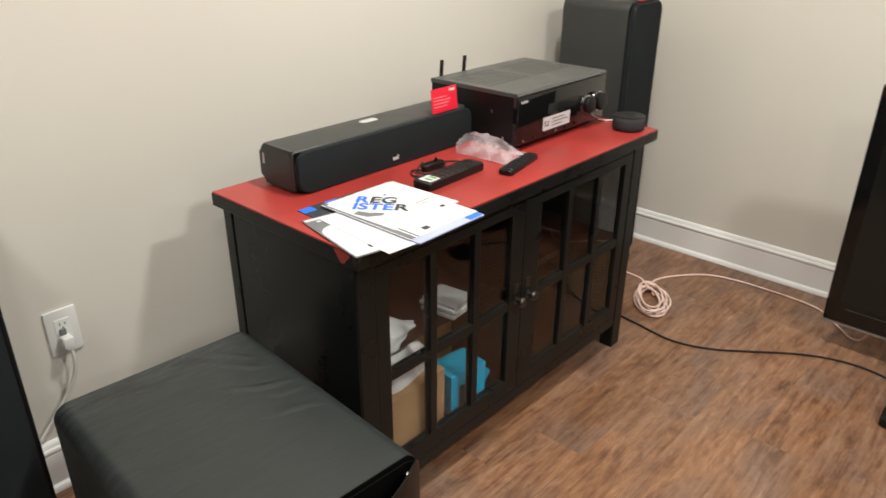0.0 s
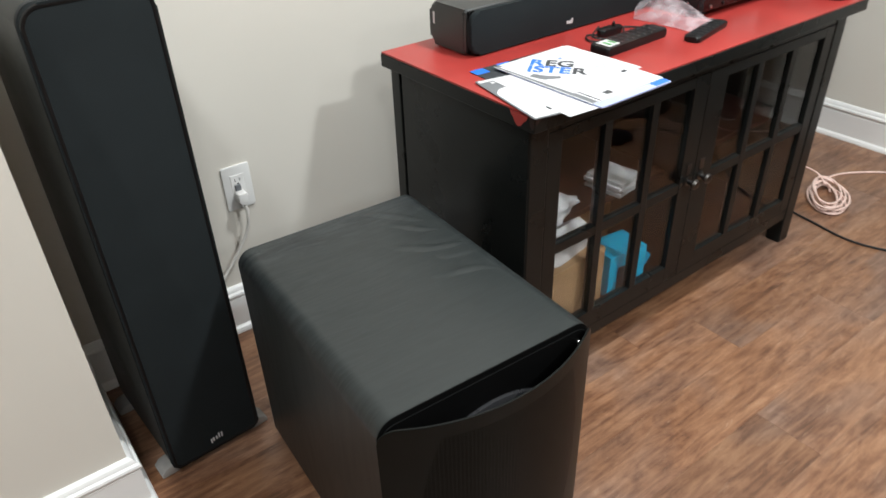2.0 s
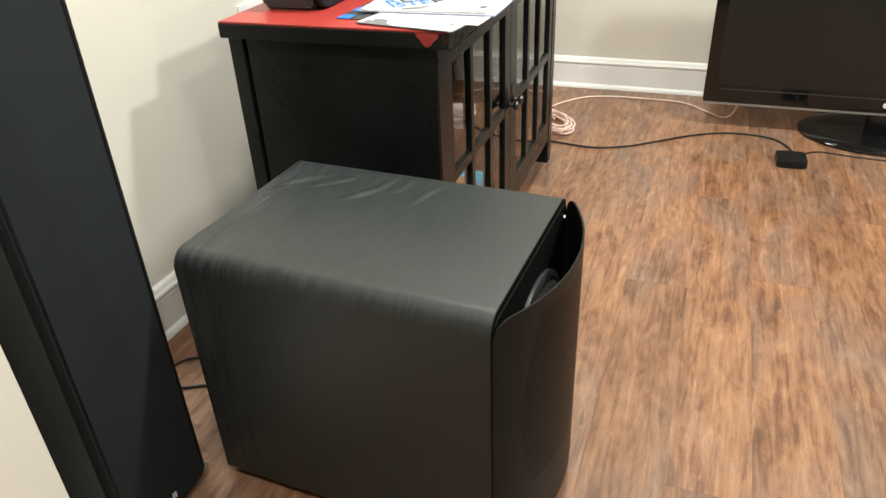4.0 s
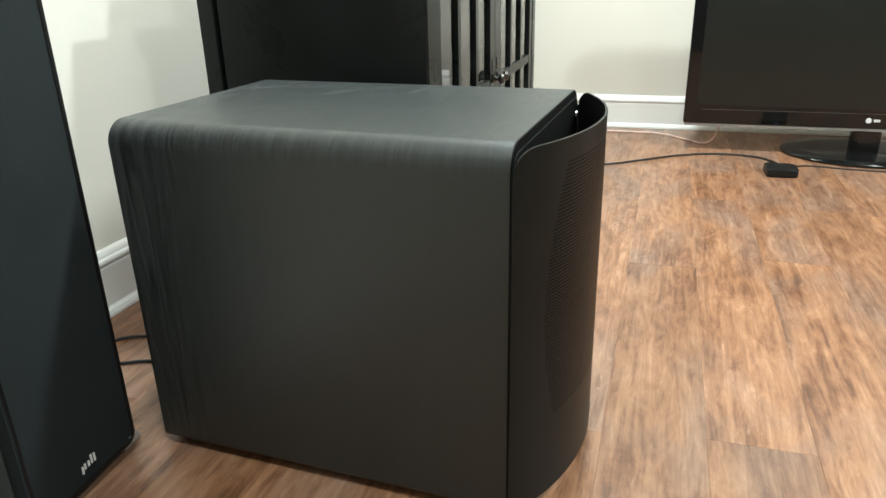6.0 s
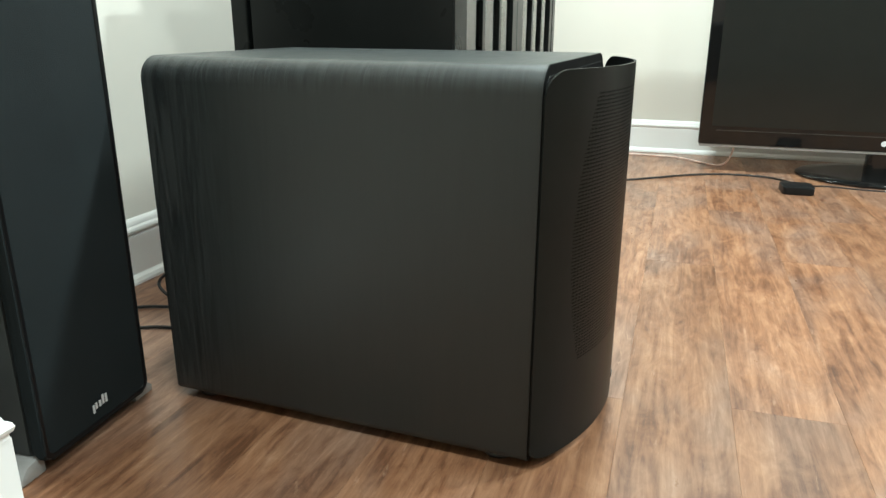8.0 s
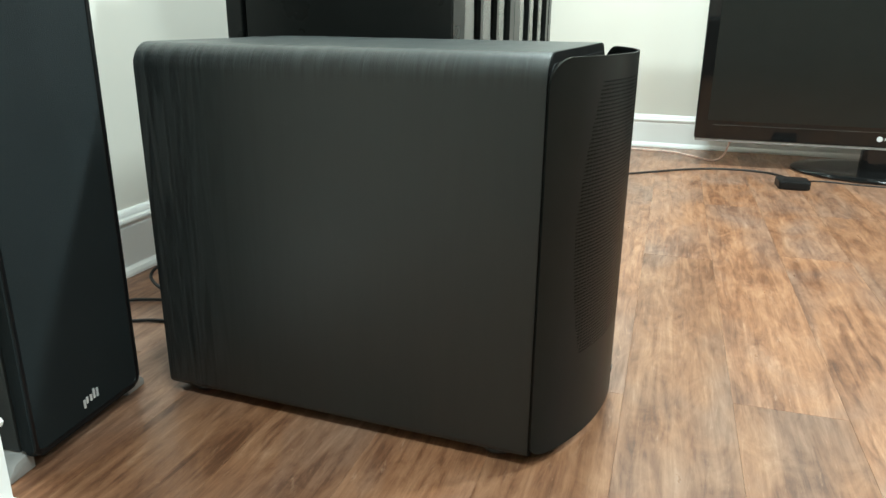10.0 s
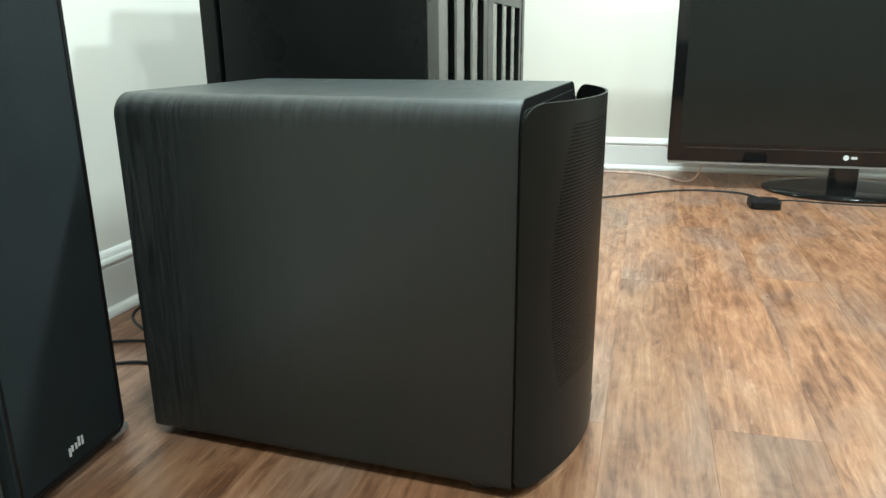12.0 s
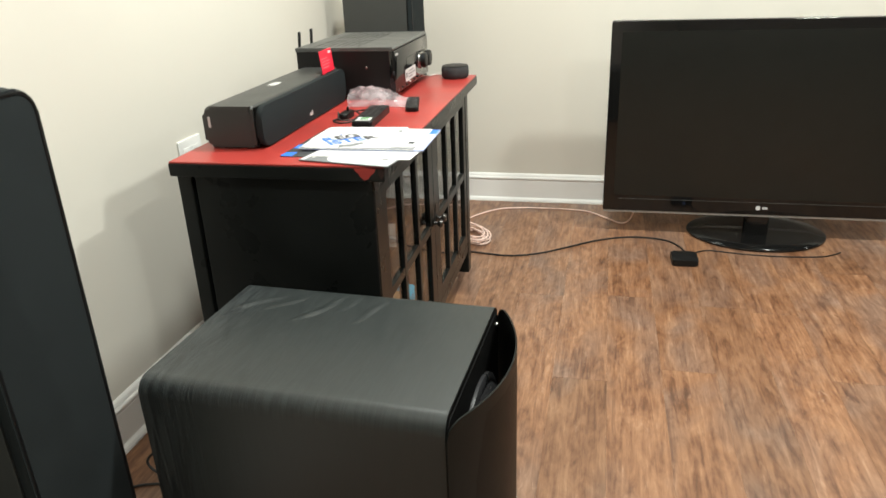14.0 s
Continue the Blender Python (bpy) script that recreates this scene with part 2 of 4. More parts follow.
# ---------------------------------------------------------------- mesh tools
def thing(name, x, y, z=0.0, rz=0.0):
    ob = new(name)
    ob.empty_display_size = 0.05
    ob.matrix_basis = pose(x, y, z, 0, 0, rz)
    return ob


def part(name, bm, material, parent=None, label="", smooth=False):
    data = bpy.data.meshes.new(name)
    bmesh.ops.recalc_face_normals(bm, faces=bm.faces)
    if smooth:
        for f in bm.faces:
            f.smooth = True
    bm.to_mesh(data)
    bm.free()
    if smooth:
        data.set_sharp_from_angle(angle=radians(38))
    data.materials.append(material)
    ob = new(name, data)
    if parent:
        ob.parent = parent
    if label:
        ob["label"] = label
    return ob


def box(x0, x1, y0, y1, z0, z1, bevel=0.0, segments=2, bm=None):
    made = bmesh.new()
    bmesh.ops.create_cube(made, size=1.0)
    for v in made.verts:
        v.co = Vector((x0 + (v.co.x + 0.5) * (x1 - x0), y0 + (v.co.y + 0.5) * (y1 - y0), z0 + (v.co.z + 0.5) * (z1 - z0)))
    if bevel:
        bmesh.ops.bevel(made, geom=made.edges[:], offset=bevel, segments=segments, profile=0.5, affect="EDGES")
    if bm is None:
        return made
    data = bpy.data.meshes.new("joined")
    made.to_mesh(data)
    made.free()
    bm.from_mesh(data)
    bpy.data.meshes.remove(data)
    return bm


def prism(outline, low, high, axis="z", bevel=0.0, segments=2):
    """A closed outline drawn out along an axis. Outline pairs: z: (x, y); x: (y, z); y: (x, z)."""
    bm = bmesh.new()

    def put(a, b, h):
        return {"z": (a, b, h), "x": (h, a, b), "y": (a, h, b)}[axis]

    lower = [bm.verts.new(put(a, b, low)) for a, b in outline]
    upper = [bm.verts.new(put(a, b, high)) for a, b in outline]
    n = len(outline)
    for i in range(n):
        bm.faces.new((lower[i], lower[(i + 1) % n], upper[(i + 1) % n], upper[i]))
    caps = [bm.faces.new(lower[::-1]), bm.faces.new(upper)]
    if bevel:
        edges = list({e for f in caps for e in f.edges})
        bmesh.ops.bevel(bm, geom=edges, offset=bevel, segments=segments, profile=0.5, affect="EDGES")
    return bm


def round_rect(a0, a1, b0, b1, r, steps=6):
    """An outline with rounded corners; r is one radius or four (from the low corner, going round)."""
    rs = r if isinstance(r, (tuple, list)) else (r, r, r, r)
    out = []
    for (ca, cb, start), q in zip(((a0, b0, 180), (a1, b0, 270), (a1, b1, 0), (a0, b1, 90)), rs):
        sa, sb = (1 if ca == a0 else -1), (1 if cb == b0 else -1)
        if q <= 0:
            out.append((ca, cb))
            continue
        for i in range(steps + 1):
            t = radians(start + 90 * i / steps)
            out.append((ca + sa * q + q * math.cos(t), cb + sb * q + q * math.sin(t)))
    return out


def ring(outline_of, profile, axis="z", closed=False):
    """Turned form: profile of (radius, height) about an axis."""
    bm = bmesh.new()
    n = outline_of
    loops = []
    for r, h in profile:
        loop = []
        for i in range(n):
            a = 2 * math.pi * i / n
            p = (r * math.cos(a), r * math.sin(a), h)
            loop.append(bm.verts.new({"z": p, "x": (p[2], p[0], p[1]), "y": (p[0], p[2], p[1])}[axis]))
        loops.append(loop)
    for a, b in zip(loops, loops[1:]):
        for i in range(n):
            bm.faces.new((a[i], a[(i + 1) % n], b[(i + 1) % n], b[i]))
    if closed:
        for i in range(n):
            bm.faces.new((loops[-1][i], loops[-1][(i + 1) % n], loops[0][(i + 1) % n], loops[0][i]))
    else:
        bm.faces.new(loops[0][::-1])
        bm.faces.new(loops[-1])
    return bm


def shifted(bm, x=0.0, y=0.0, z=0.0, turn=None):
    m = Matrix.Translation((x, y, z))
    if turn:
        m = m @ Euler([radians(a) for a in turn]).to_matrix().to_4x4()
    bmesh.ops.transform(bm, matrix=m, verts=bm.verts)
    return bm


def spline(points, steps=8):
    pts = [Vector(p) for p in points]
    pts = [2 * pts[0] - pts[1], *pts, 2 * pts[-1] - pts[-2]]
    out = []
    for i in range(1, len(pts) - 2):
        a, b, c, d = pts[i - 1:i + 3]
        for k in range(steps):
            t = k / steps
            out.append(0.5 * (2 * b + (c - a) * t + (2 * a - 5 * b + 4 * c - d) * t * t + (3 * b - a - 3 * c + d) * t ** 3))
    out.append(pts[-2])
    return out


def tube(points, radius, sides=8, steps=8):
    line = spline(points, steps)
    bm = bmesh.new()
    loops = []
    up = Vector((0, 0, 1))
    for i, p in enumerate(line):
        way = (line[min(i + 1, len(line) - 1)] - line[max(i - 1, 0)]).normalized()
        side = way.cross(up)
        if side.length < 1e-3:
            side = way.cross(Vector((1, 0, 0)))
        side.normalize()
        over = side.cross(way)
        loops.append([bm.verts.new(p + radius * (math.cos(2 * math.pi * k / sides) * side + math.sin(2 * math.pi * k / sides) * over)) for k in range(sides)])
    for a, b in zip(loops, loops[1:]):
        for k in range(sides):
            bm.faces.new((a[k], a[(k + 1) % sides], b[(k + 1) % sides], b[k]))
    bm.faces.new(loops[0][::-1])
    bm.faces.new(loops[-1])
    return bm


# ---------------------------------------------------------------- setting
WEST, NORTH, EAST, SOUTH = -1.645, 3.03, 5.6, -5.2
NOOK_X, NOOK_Y = -1.236, 0.287


def wall(name, label, *size):
    return tagged(part(name, box(*size), PAINT), label, "wall", kind="structure")


wall("wall_west", "warm white painted wall behind the media cabinet", WEST - 0.12, WEST, NOOK_Y - 0.12, NORTH + 0.12, 0, CEILING)
wall("wall_north", "warm white painted wall behind the television", WEST, EAST, NORTH, NORTH + 0.12, 0, CEILING)
wall("wall_nook_side", "warm white return wall of the nook", WEST, NOOK_X - 0.12, NOOK_Y - 0.12, NOOK_Y, 0, CEILING)
wall("wall_nook_face", "warm white wall face ending at an outer corner", NOOK_X - 0.12, NOOK_X, SOUTH, NOOK_Y, 0, CEILING)
# unseen closing walls, set far back so that glossy fronts reflect a dim room
wall("unseen_wall_east", "unseen plain wall added to close the room and shape its light", EAST, EAST + 0.12, SOUTH, NORTH + 0.12, 0, CEILING)
wall("unseen_wall_south", "unseen plain wall added to close the room and shape its light", NOOK_X - 0.12, EAST, SOUTH - 0.12, SOUTH, 0, CEILING)
tagged(part("ceiling", box(WEST - 0.12, EAST + 0.12, SOUTH - 0.12, NORTH + 0.12, CEILING, CEILING + 0.1), CEILING_PAINT),
       "plain white painted ceiling", "ceiling", kind="structure")
floor = tagged(part("floor", box(WEST - 0.12, EAST + 0.12, SOUTH - 0.12, NORTH + 0.12, -0.12, -0.008), SUBFLOOR),
               "brown hand-scraped wood plank floor", "floor", kind="structure")

# moulded baseboard section: distance from the wall, height
BASE_SECTION = [(0, 0), (0.026, 0), (0.0255, 0.006), (0.022, 0.013), (0.0155, 0.018), (0.0145, 0.02), (0.0145, 0.101), (0.0135, 0.103), (0.0135, 0.106),
                (0.017, 0.109), (0.0185, 0.114), (0.017, 0.119), (0.012, 0.122), (0.011, 0.126), (0.0085, 0.131), (0.004, 0.1355), (0, 0.1365)]


def baseboard(start, end, normal, mitre=(0, 0)):
    """The section run from start to end along a wall whose face looks along normal; mitre lengthens each end with the section's depth."""
    bm = bmesh.new()
    a, b, n = Vector((*start, 0)), Vector((*end, 0)), Vector((*normal, 0))
    way = (b - a).normalized()
    lo = [bm.verts.new(a + n * d + Vector((0, 0, h)) - way * d * mitre[0]) for d, h in BASE_SECTION]
    hi = [bm.verts.new(b + n * d + Vector((0, 0, h)) + way * d * mitre[1]) for d, h in BASE_SECTION]
    k = len(BASE_SECTION)
    for i in range(k):
        bm.faces.new((lo[i], lo[(i + 1) % k], hi[(i + 1) % k], hi[i]))
    bm.faces.new(lo[::-1])
    bm.faces.new(hi)
    return tagged(part("baseboard", bm, TRIM), "white moulded baseboard with a stepped cap", "baseboard", kind="structure")


baseboard((WEST, NOOK_Y), (WEST, NORTH), (1, 0), (-1, -1))
baseboard((WEST, NORTH), (EAST, NORTH), (0, -1), (-1, -1))
baseboard((WEST, NOOK_Y), (NOOK_X, NOOK_Y), (0, 1), (-1, 1))
baseboard((NOOK_X, SOUTH), (NOOK_X, NOOK_Y), (1, 0), (-1, 1))
baseboard((EAST, SOUTH), (EAST, NORTH), (-1, 0), (-1, -1))
baseboard((NOOK_X, SOUTH), (EAST, SOUTH), (0, 1), (-1, -1))


# ---------------------------------------------------------------- subwoofer
def subwoofer():
    s = tagged(thing("subwoofer", -0.957, 0.772, 0, -2.8), "large black vinyl subwoofer with bowed metal grille on the floor", "subwoofer")
    back, d, w, top, low = -0.268, 0.2605, 0.2, 0.4915, 0.0105
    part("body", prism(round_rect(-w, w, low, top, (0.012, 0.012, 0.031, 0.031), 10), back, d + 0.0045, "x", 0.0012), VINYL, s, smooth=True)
    # creased vinyl ridges on the top near the back
    for cx, cy, ln, turn, high in ((-0.205, 0.1, 0.19, 52, 1.0), (-0.15, 0.115, 0.15, 57, 0.8), (-0.075, 0.105, 0.2, 60, 1.0), (0.04, 0.115, 0.17, 62, 0.6), (-0.235, 0.04, 0.12, 70, 0.8), (-0.02, 0.135, 0.11, 55, 0.5)):
        bm = bmesh.new()
        n, m = 17, 13
        rows_ = []
        for i in range(n):
            u = i / (n - 1) - 0.5
            bend = 0.01 * math.sin(5 * u + cx * 20)
            wide = 0.011 + 0.006 * math.cos(math.pi * u)
            row = []
            for k in range(m):
                q = 2 * k / (m - 1) - 1
                z = 0.0024 * high * math.cos(math.pi * u) ** 2 * (0.5 + 0.5 * math.cos(math.pi * q)) * (1 + 0.25 * math.sin(17 * u + cx * 40))
                px, py = u * ln, bend + q * wide
                ca, sa = math.cos(radians(turn)), math.sin(radians(turn))
                wy = cy + px * sa + py * ca
                over = max(0.0, wy - (w - 0.031))
                fall = 0.031 - math.sqrt(max(0.0, 0.000961 - over * over))
                row.append(bm.verts.new((max(back + 0.002, cx + px * ca - py * sa), wy, top + z - 0.0003 - fall)))
            rows_.append(row)
        for a, b in zip(rows_, rows_[1:]):
            for k in range(m - 1):
                bm.faces.new((a[k], a[k + 1], b[k + 1], b[k]))
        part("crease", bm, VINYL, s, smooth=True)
    # black sheet added over the front face to stand in for the gap's shade
    part("front_rim", prism(round_rect(-w + 0.0008, w - 0.0008, low + 0.0008, top - 0.0008, (0.012, 0.012, 0.031, 0.031), 10), d + 0.0043, d + 0.0058, "x"), DEEP, s, "added matte black sheet standing in for shade in the grille gap", True)
    part("baffle", prism(round_rect(-w + 0.004, w - 0.004, low + 0.004, top - 0.012, 0.024), d + 0.0055, d + 0.0078, "x", 0.001), DEEP, s, "matte black baffle")
    cone = part("driver", ring(48, [(0.165, 0.0), (0.165, 0.008), (0.155, 0.012), (0.148, 0.011), (0.141, 0.02), (0.128, 0.024), (0.117, 0.016), (0.112, 0.008),
                                    (0.06, -0.012), (0.05, -0.004), (0.03, 0.006), (0.0005, 0.01)], "x"), RUBBER, s, "black rubber-surround speaker cone", True)
    cone.location = (d + 0.006, 0, 0.262)
    for sy in (-0.175, 0.175):
        for z in (0.455, 0.05):
            part("stud", shifted(ring(12, [(0.004, 0), (0.005, 0.005), (0.004, 0.007), (0.0005, 0.007)], "x"), d + 0.005, sy, z), CHROME, s, "small bright grille stud", True)
    # bowed grille: an arc in plan, with rounded corners in height
    bm = bmesh.new()
    half, sag, thick = 0.203, 0.066, 0.003
    radius = (half * half + sag * sag) / (2 * sag)
    span = math.asin(half / radius)
    nu, nv = 36, 26
    z0, z1, rc = 0.013, 0.487, 0.03
    sheets = []
    for back in (0, 1):
        grid = []
        for i in range(nu + 1):
            u = -1 + 2 * i / nu
            u = math.copysign(1 - (1 - abs(u)) ** 1.5, u)
            a = span * u
            r = radius - back * thick
            edge = half - abs(radius * math.sin(a))
            cut = rc - math.sqrt(max(0.0, rc * rc - max(0.0, rc - edge) ** 2))
            col = []
            for j in range(nv + 1):
                z = z0 + cut * 0.6 + (z1 - z0 - cut * 1.6) * j / nv
                col.append(bm.verts.new((d + 0.0085 + sag - radius + r * math.cos(a), r * math.sin(a), z)))
            grid.append(col)
        sheets.append(grid)
    f, b = sheets
    for i in range(nu):
        for j in range(nv):
            bm.faces.new((f[i][j], f[i + 1][j], f[i + 1][j + 1], f[i][j + 1]))
            bm.faces.new((b[i][j], b[i][j + 1], b[i + 1][j + 1], b[i + 1][j]))
        bm.faces.new((f[i][0], b[i][0], b[i + 1][0], f[i + 1][0]))
        bm.faces.new((f[i][nv], f[i + 1][nv], b[i + 1][nv], b[i][nv]))
    for j in range(nv):
        bm.faces.new((f[0][j], f[0][j + 1], b[0][j + 1], b[0][j]))
        bm.faces.new((f[nu][j], b[nu][j], b[nu][j + 1], f[nu][j + 1]))
    grille = part("grille", bm, GRILLE, s, "bowed black metal grille with fine slots", True)
    part("badge", box(d + 0.071, d + 0.0742, 0.025, 0.038, 0.034, 0.041, 0.0006), FOOT, grille, "small silver badge")
    for sx in (-0.23, 0.22):
        for sy in (-0.165, 0.165):
            part("foot", shifted(ring(20, [(0.02, 0), (0.022, 0.004), (0.02, 0.012), (0.0005, 0.012)]), sx, sy), FOOT, s, smooth=True)
    return s


subwoofer()


# ---------------------------------------------------------------- tower loudspeakers
def tower(x, y, lift, rz=0.0, dep=0.312):
    """Front face at local x = 0, looking along +x."""
    s = thing("tower_loudspeaker", x, y, 0, rz)
    w, low, top = 0.099, 0.022 + lift, 0.985 + lift
    part("cabinet", prism(round_rect(-w, w, low, top, (0.01, 0.01, 0.034, 0.034), 8), -dep, -0.022, "x", 0.002), SHELL, s, smooth=True)
    part("gasket", prism(round_rect(-w + 0.004, w - 0.004, low + 0.004, top - 0.004, 0.03, 8), -0.0225, -0.016, "x"), DEEP, s)
    g = part("grille", prism(round_rect(-w - 0.001, w + 0.001, low - 0.004, top - 0.002, (0.012, 0.012, 0.036, 0.036), 8), -0.0165, 0.0, "x", 0.0065, 4), CLOTH, s, "stretched black grille cloth", True)
    rim = bmesh.new()
    outer = round_rect(-w - 0.0005, w + 0.0005, low - 0.0035, top - 0.0025, (0.012, 0.012, 0.036, 0.036), 8)
    inner = round_rect(-w + 0.0075, w - 0.0075, low + 0.0045, top - 0.0105, (0.01, 0.01, 0.029, 0.029), 8)
    path = [(o, i_) for o, i_ in zip(outer, inner)]
    loops_ = [[rim.verts.new((x_, (1 - q) * o[0] + q * i_[0], (1 - q) * o[1] + q * i_[1])) for o, i_ in path] for q, x_ in ((0.0, -0.012), (0.05, -0.004), (0.3, 0.0012), (0.65, 0.0016), (0.9, 0.0008), (1.0, -0.001))]
    for a_, b_ in zip(loops_, loops_[1:]):
        for k in range(len(path)):
            rim.faces.new((a_[k], a_[(k + 1) % len(path)], b_[(k + 1) % len(path)], b_[k]))
    part("grille_rim", rim, RIM, g, "satin black plastic grille rim", True)
    # nameplate: a slanted run of small bright strokes
    n = bmesh.new()
    for k, (yy, hh, zz) in enumerate(((-0.011, 0.012, -0.003), (-0.006, 0.009, 0.0), (0.001, 0.009, 0.0), (0.007, 0.014, 0.003), (0.013, 0.013, 0.002))):
        box(0.0003, 0.0016, yy - 0.0016, yy + 0.0016, low + 0.026 + zz - hh * 0.48, low + 0.026 + zz + hh * 0.48, bm=n)
    part("nameplate", n, PALE, g, "small pale nameplate strokes")
    part("plinth", prism(round_rect(-dep + 0.01, -0.03, -w + 0.008, w - 0.008, 0.012), 0.012, low + 0.001, "z", 0.002), BLACK, s, smooth=True)
    for fx in (-dep + 0.03, -0.035):
        for side in (-1, 1):
            wedge = [(side * (w - 0.012), 0.0), (side * (w + 0.026), 0.0), (side * (w + 0.027), 0.009), (side * (w + 0.016), 0.021), (side * (w - 0.012), 0.026)]
            part("foot", prism(wedge, fx - 0.022, fx + 0.022, "x", 0.003), CLEARFOOT, s, "smoky clear outrigger foot", True)
    return s


def red_tag(x, y, z, turn, w=0.1, h=0.064, label=""):
    t = tagged(thing("shelf_tag", x, y, z), label, "tag", group="red product tags")
    m = pose(0, 0, 0, *turn)
    for name, mat, a in (("card", REDCARD, None), ("print", PINKPRINT, 1), ("print", PALE, 2)):
        bm = bmesh.new()
        if a is None:
            box(-w / 2, w / 2, -h / 2, h / 2, -0.0006, 0.0006, bm=bm)
        elif a == 1:
            for k in range(4):
                if k:
                    bmesh.ops.transform(bm, matrix=m, verts=bm.verts)
                    part(name, bm, mat, t)
                    bm = bmesh.new()
                box(-w * 0.42, -w * 0.42 + w * (0.5 if k == 0 else 0.72 - 0.06 * k), h * 0.12 - k * h * 0.13, h * 0.15 - k * h * 0.13, 0.0007, 0.0009, bm=bm)
        else:
            box(w * 0.2, w * 0.42, h * 0.3, h * 0.4, 0.0007, 0.0009, bm=bm)
        bmesh.ops.transform(bm, matrix=m, verts=bm.verts)
        part(name, bm, mat, t)
    return t


t1 = tagged(tower(-1.262, 0.463, 0.0, 4), "tall black tower loudspeaker standing in the wall nook", "loudspeaker", group="tower loudspeakers")
t2 = tagged(tower(-1.262, 2.7, 0.045, 0.0, 0.288), "tall black tower loudspeaker in the far corner", "loudspeaker", group="tower loudspeakers")
red_tag(-1.305, 0.458, 0.9985, (22, 0, 94), label="red product tag lying on the tower loudspeaker")
red_tag(-1.303, 2.7, 1.0435, (22, 0, 90), label="red product tag lying on the far tower")


# ---------------------------------------------------------------- media cabinet
def media_cabinet():
    c = tagged(thing("media_cabinet", -1.182, 1.636, 0, 0.5), "espresso-black wooden media cabinet with a worn red top and glazed doors", "cabinet")
    back, front, hy = -0.24, 0.25, 0.584
    part("top_edge", box(back, front, -hy, hy, 0.7, 0.729, 0.002), ESPRESSO, c, smooth=False)
    part("top", box(back + 0.0015, front - 0.0015, -hy + 0.0015, hy - 0.0015, 0.728, 0.733, 0.0015), REDTOP, c, "worn red painted top")
    # paint chipped off the near front corner of the top's edge
    bm = prism([(0.186, 0.7285), (0.233, 0.7285), (0.228, 0.719), (0.221, 0.714), (0.215, 0.706), (0.207, 0.7035), (0.2, 0.709), (0.194, 0.718), (0.189, 0.722)], -hy - 0.0008, -hy + 0.004, "y")
    part("chipped_edge", bm, REDTOP, c, "bare red chip in the black edge")
    bm = prism([(0.236, 0.7285), (0.249, 0.7285), (0.2485, 0.712), (0.243, 0.706), (0.238, 0.716)], -hy - 0.0006, -hy + 0.004, "y")
    part("chipped_edge", bm, MAHOGANY, c, "dark scuffed red-brown chip")
    bm = prism([(-hy + 0.002, 0.7285), (-hy + 0.018, 0.7285), (-hy + 0.009, 0.72), (-hy + 0.003, 0.716)], front - 0.004, front + 0.0007, "x")
    part("chipped_edge", bm, MAHOGANY, c, "dark scuffed red-brown chip")
    for x0, x1 in ((-0.238, -0.203), (0.174, 0.219)):
        for y0, y1 in ((-0.562, -0.514), (0.514, 0.562)):
            part("leg", box(x0, x1, y0, y1, 0, 0.7, 0.003), ESPRESSO, c)
    for side in (-1, 1):
        def across(near, far):
            return (-far, -near) if side < 0 else (near, far)
        part("side_panel", box(-0.192, 0.2165, *across(0.535, 0.5645), 0.1, 0.6995, 0.0012), ESPRESSO, c)
        part("side_groove", box(-0.2025, -0.1925, *across(0.536, 0.544), 0.1, 0.6995), ESPRESSO, c)
        part("side_rail", box(-0.2025, 0.1735, *across(0.54, 0.556), 0.07, 0.0995, 0.002), ESPRESSO, c)
    part("back_panel", box(-0.232, -0.224, -0.513, 0.513, 0.1, 0.7), MAHOGANY, c, "red-brown stained back panel")
    part("bottom", box(-0.223, 0.176, -0.534, 0.534, 0.1, 0.118), MAHOGANY, c, "red-brown stained bottom board")
    part("divider", box(-0.223, 0.173, -0.021, -0.003, 0.118, 0.7), MAHOGANY, c, "red-brown stained divider")
    part("shelf", box(-0.223, 0.14, -0.534, -0.021, 0.385, 0.401, 0.001), MAHOGANY, c)
    part("shelf", box(-0.223, 0.12, -0.003, 0.534, 0.385, 0.401, 0.001), MAHOGANY, c)
    part("front_rail", box(0.178, 0.2165, -0.514, 0.514, 0.672, 0.7, 0.001), ESPRESSO, c)
    part("front_rail", box(0.178, 0.2165, -0.514, 0.514, 0.085, 0.118, 0.001), ESPRESSO, c)
    zl, zh = 0.165, 0.645
    for y0, y1, a, b, bars, ky in ((-0.513, -0.0135, -0.475, -0.065, (-0.341, -0.193), -0.037), (-0.0115, 0.513, 0.057, 0.473, (0.193, 0.338), 0.012)):
        bm = bmesh.new()
        for q in ((y0, a, 0.12, 0.67), (b, y1, 0.12, 0.67)):
            box(0.193, 0.217, *q, 0.0012, bm=bm)
        for q in ((0.12, zl), (zh, 0.67)):
            box(0.1935, 0.2168, a, b, *q, bm=bm)
        door = part("door", bm, ESPRESSO, c)
        for y in bars:
            part("mullion", box(0.194, 0.2165, y - 0.011, y + 0.011, zl, zh, 0.001), ESPRESSO, door)
        part("muntin", box(0.195, 0.216, a, b, 0.382, 0.406, 0.001), ESPRESSO, door)
        pane = part("pane", box(0.2062, 0.2092, a - 0.004, b + 0.004, zl - 0.004, zh + 0.004), GLASS, door, "clear glass pane")
        pane.visible_shadow = False
        knob = ring(20, [(0.011, 0), (0.012, 0.003), (0.006, 0.006), (0.0055, 0.014), (0.011, 0.019), (0.013, 0.024), (0.01, 0.029), (0.0005, 0.031)], "x")
        part("knob", shifted(knob, 0.217, ky, 0.406), KNOB, door, "dark bright-worn metal knob", True)
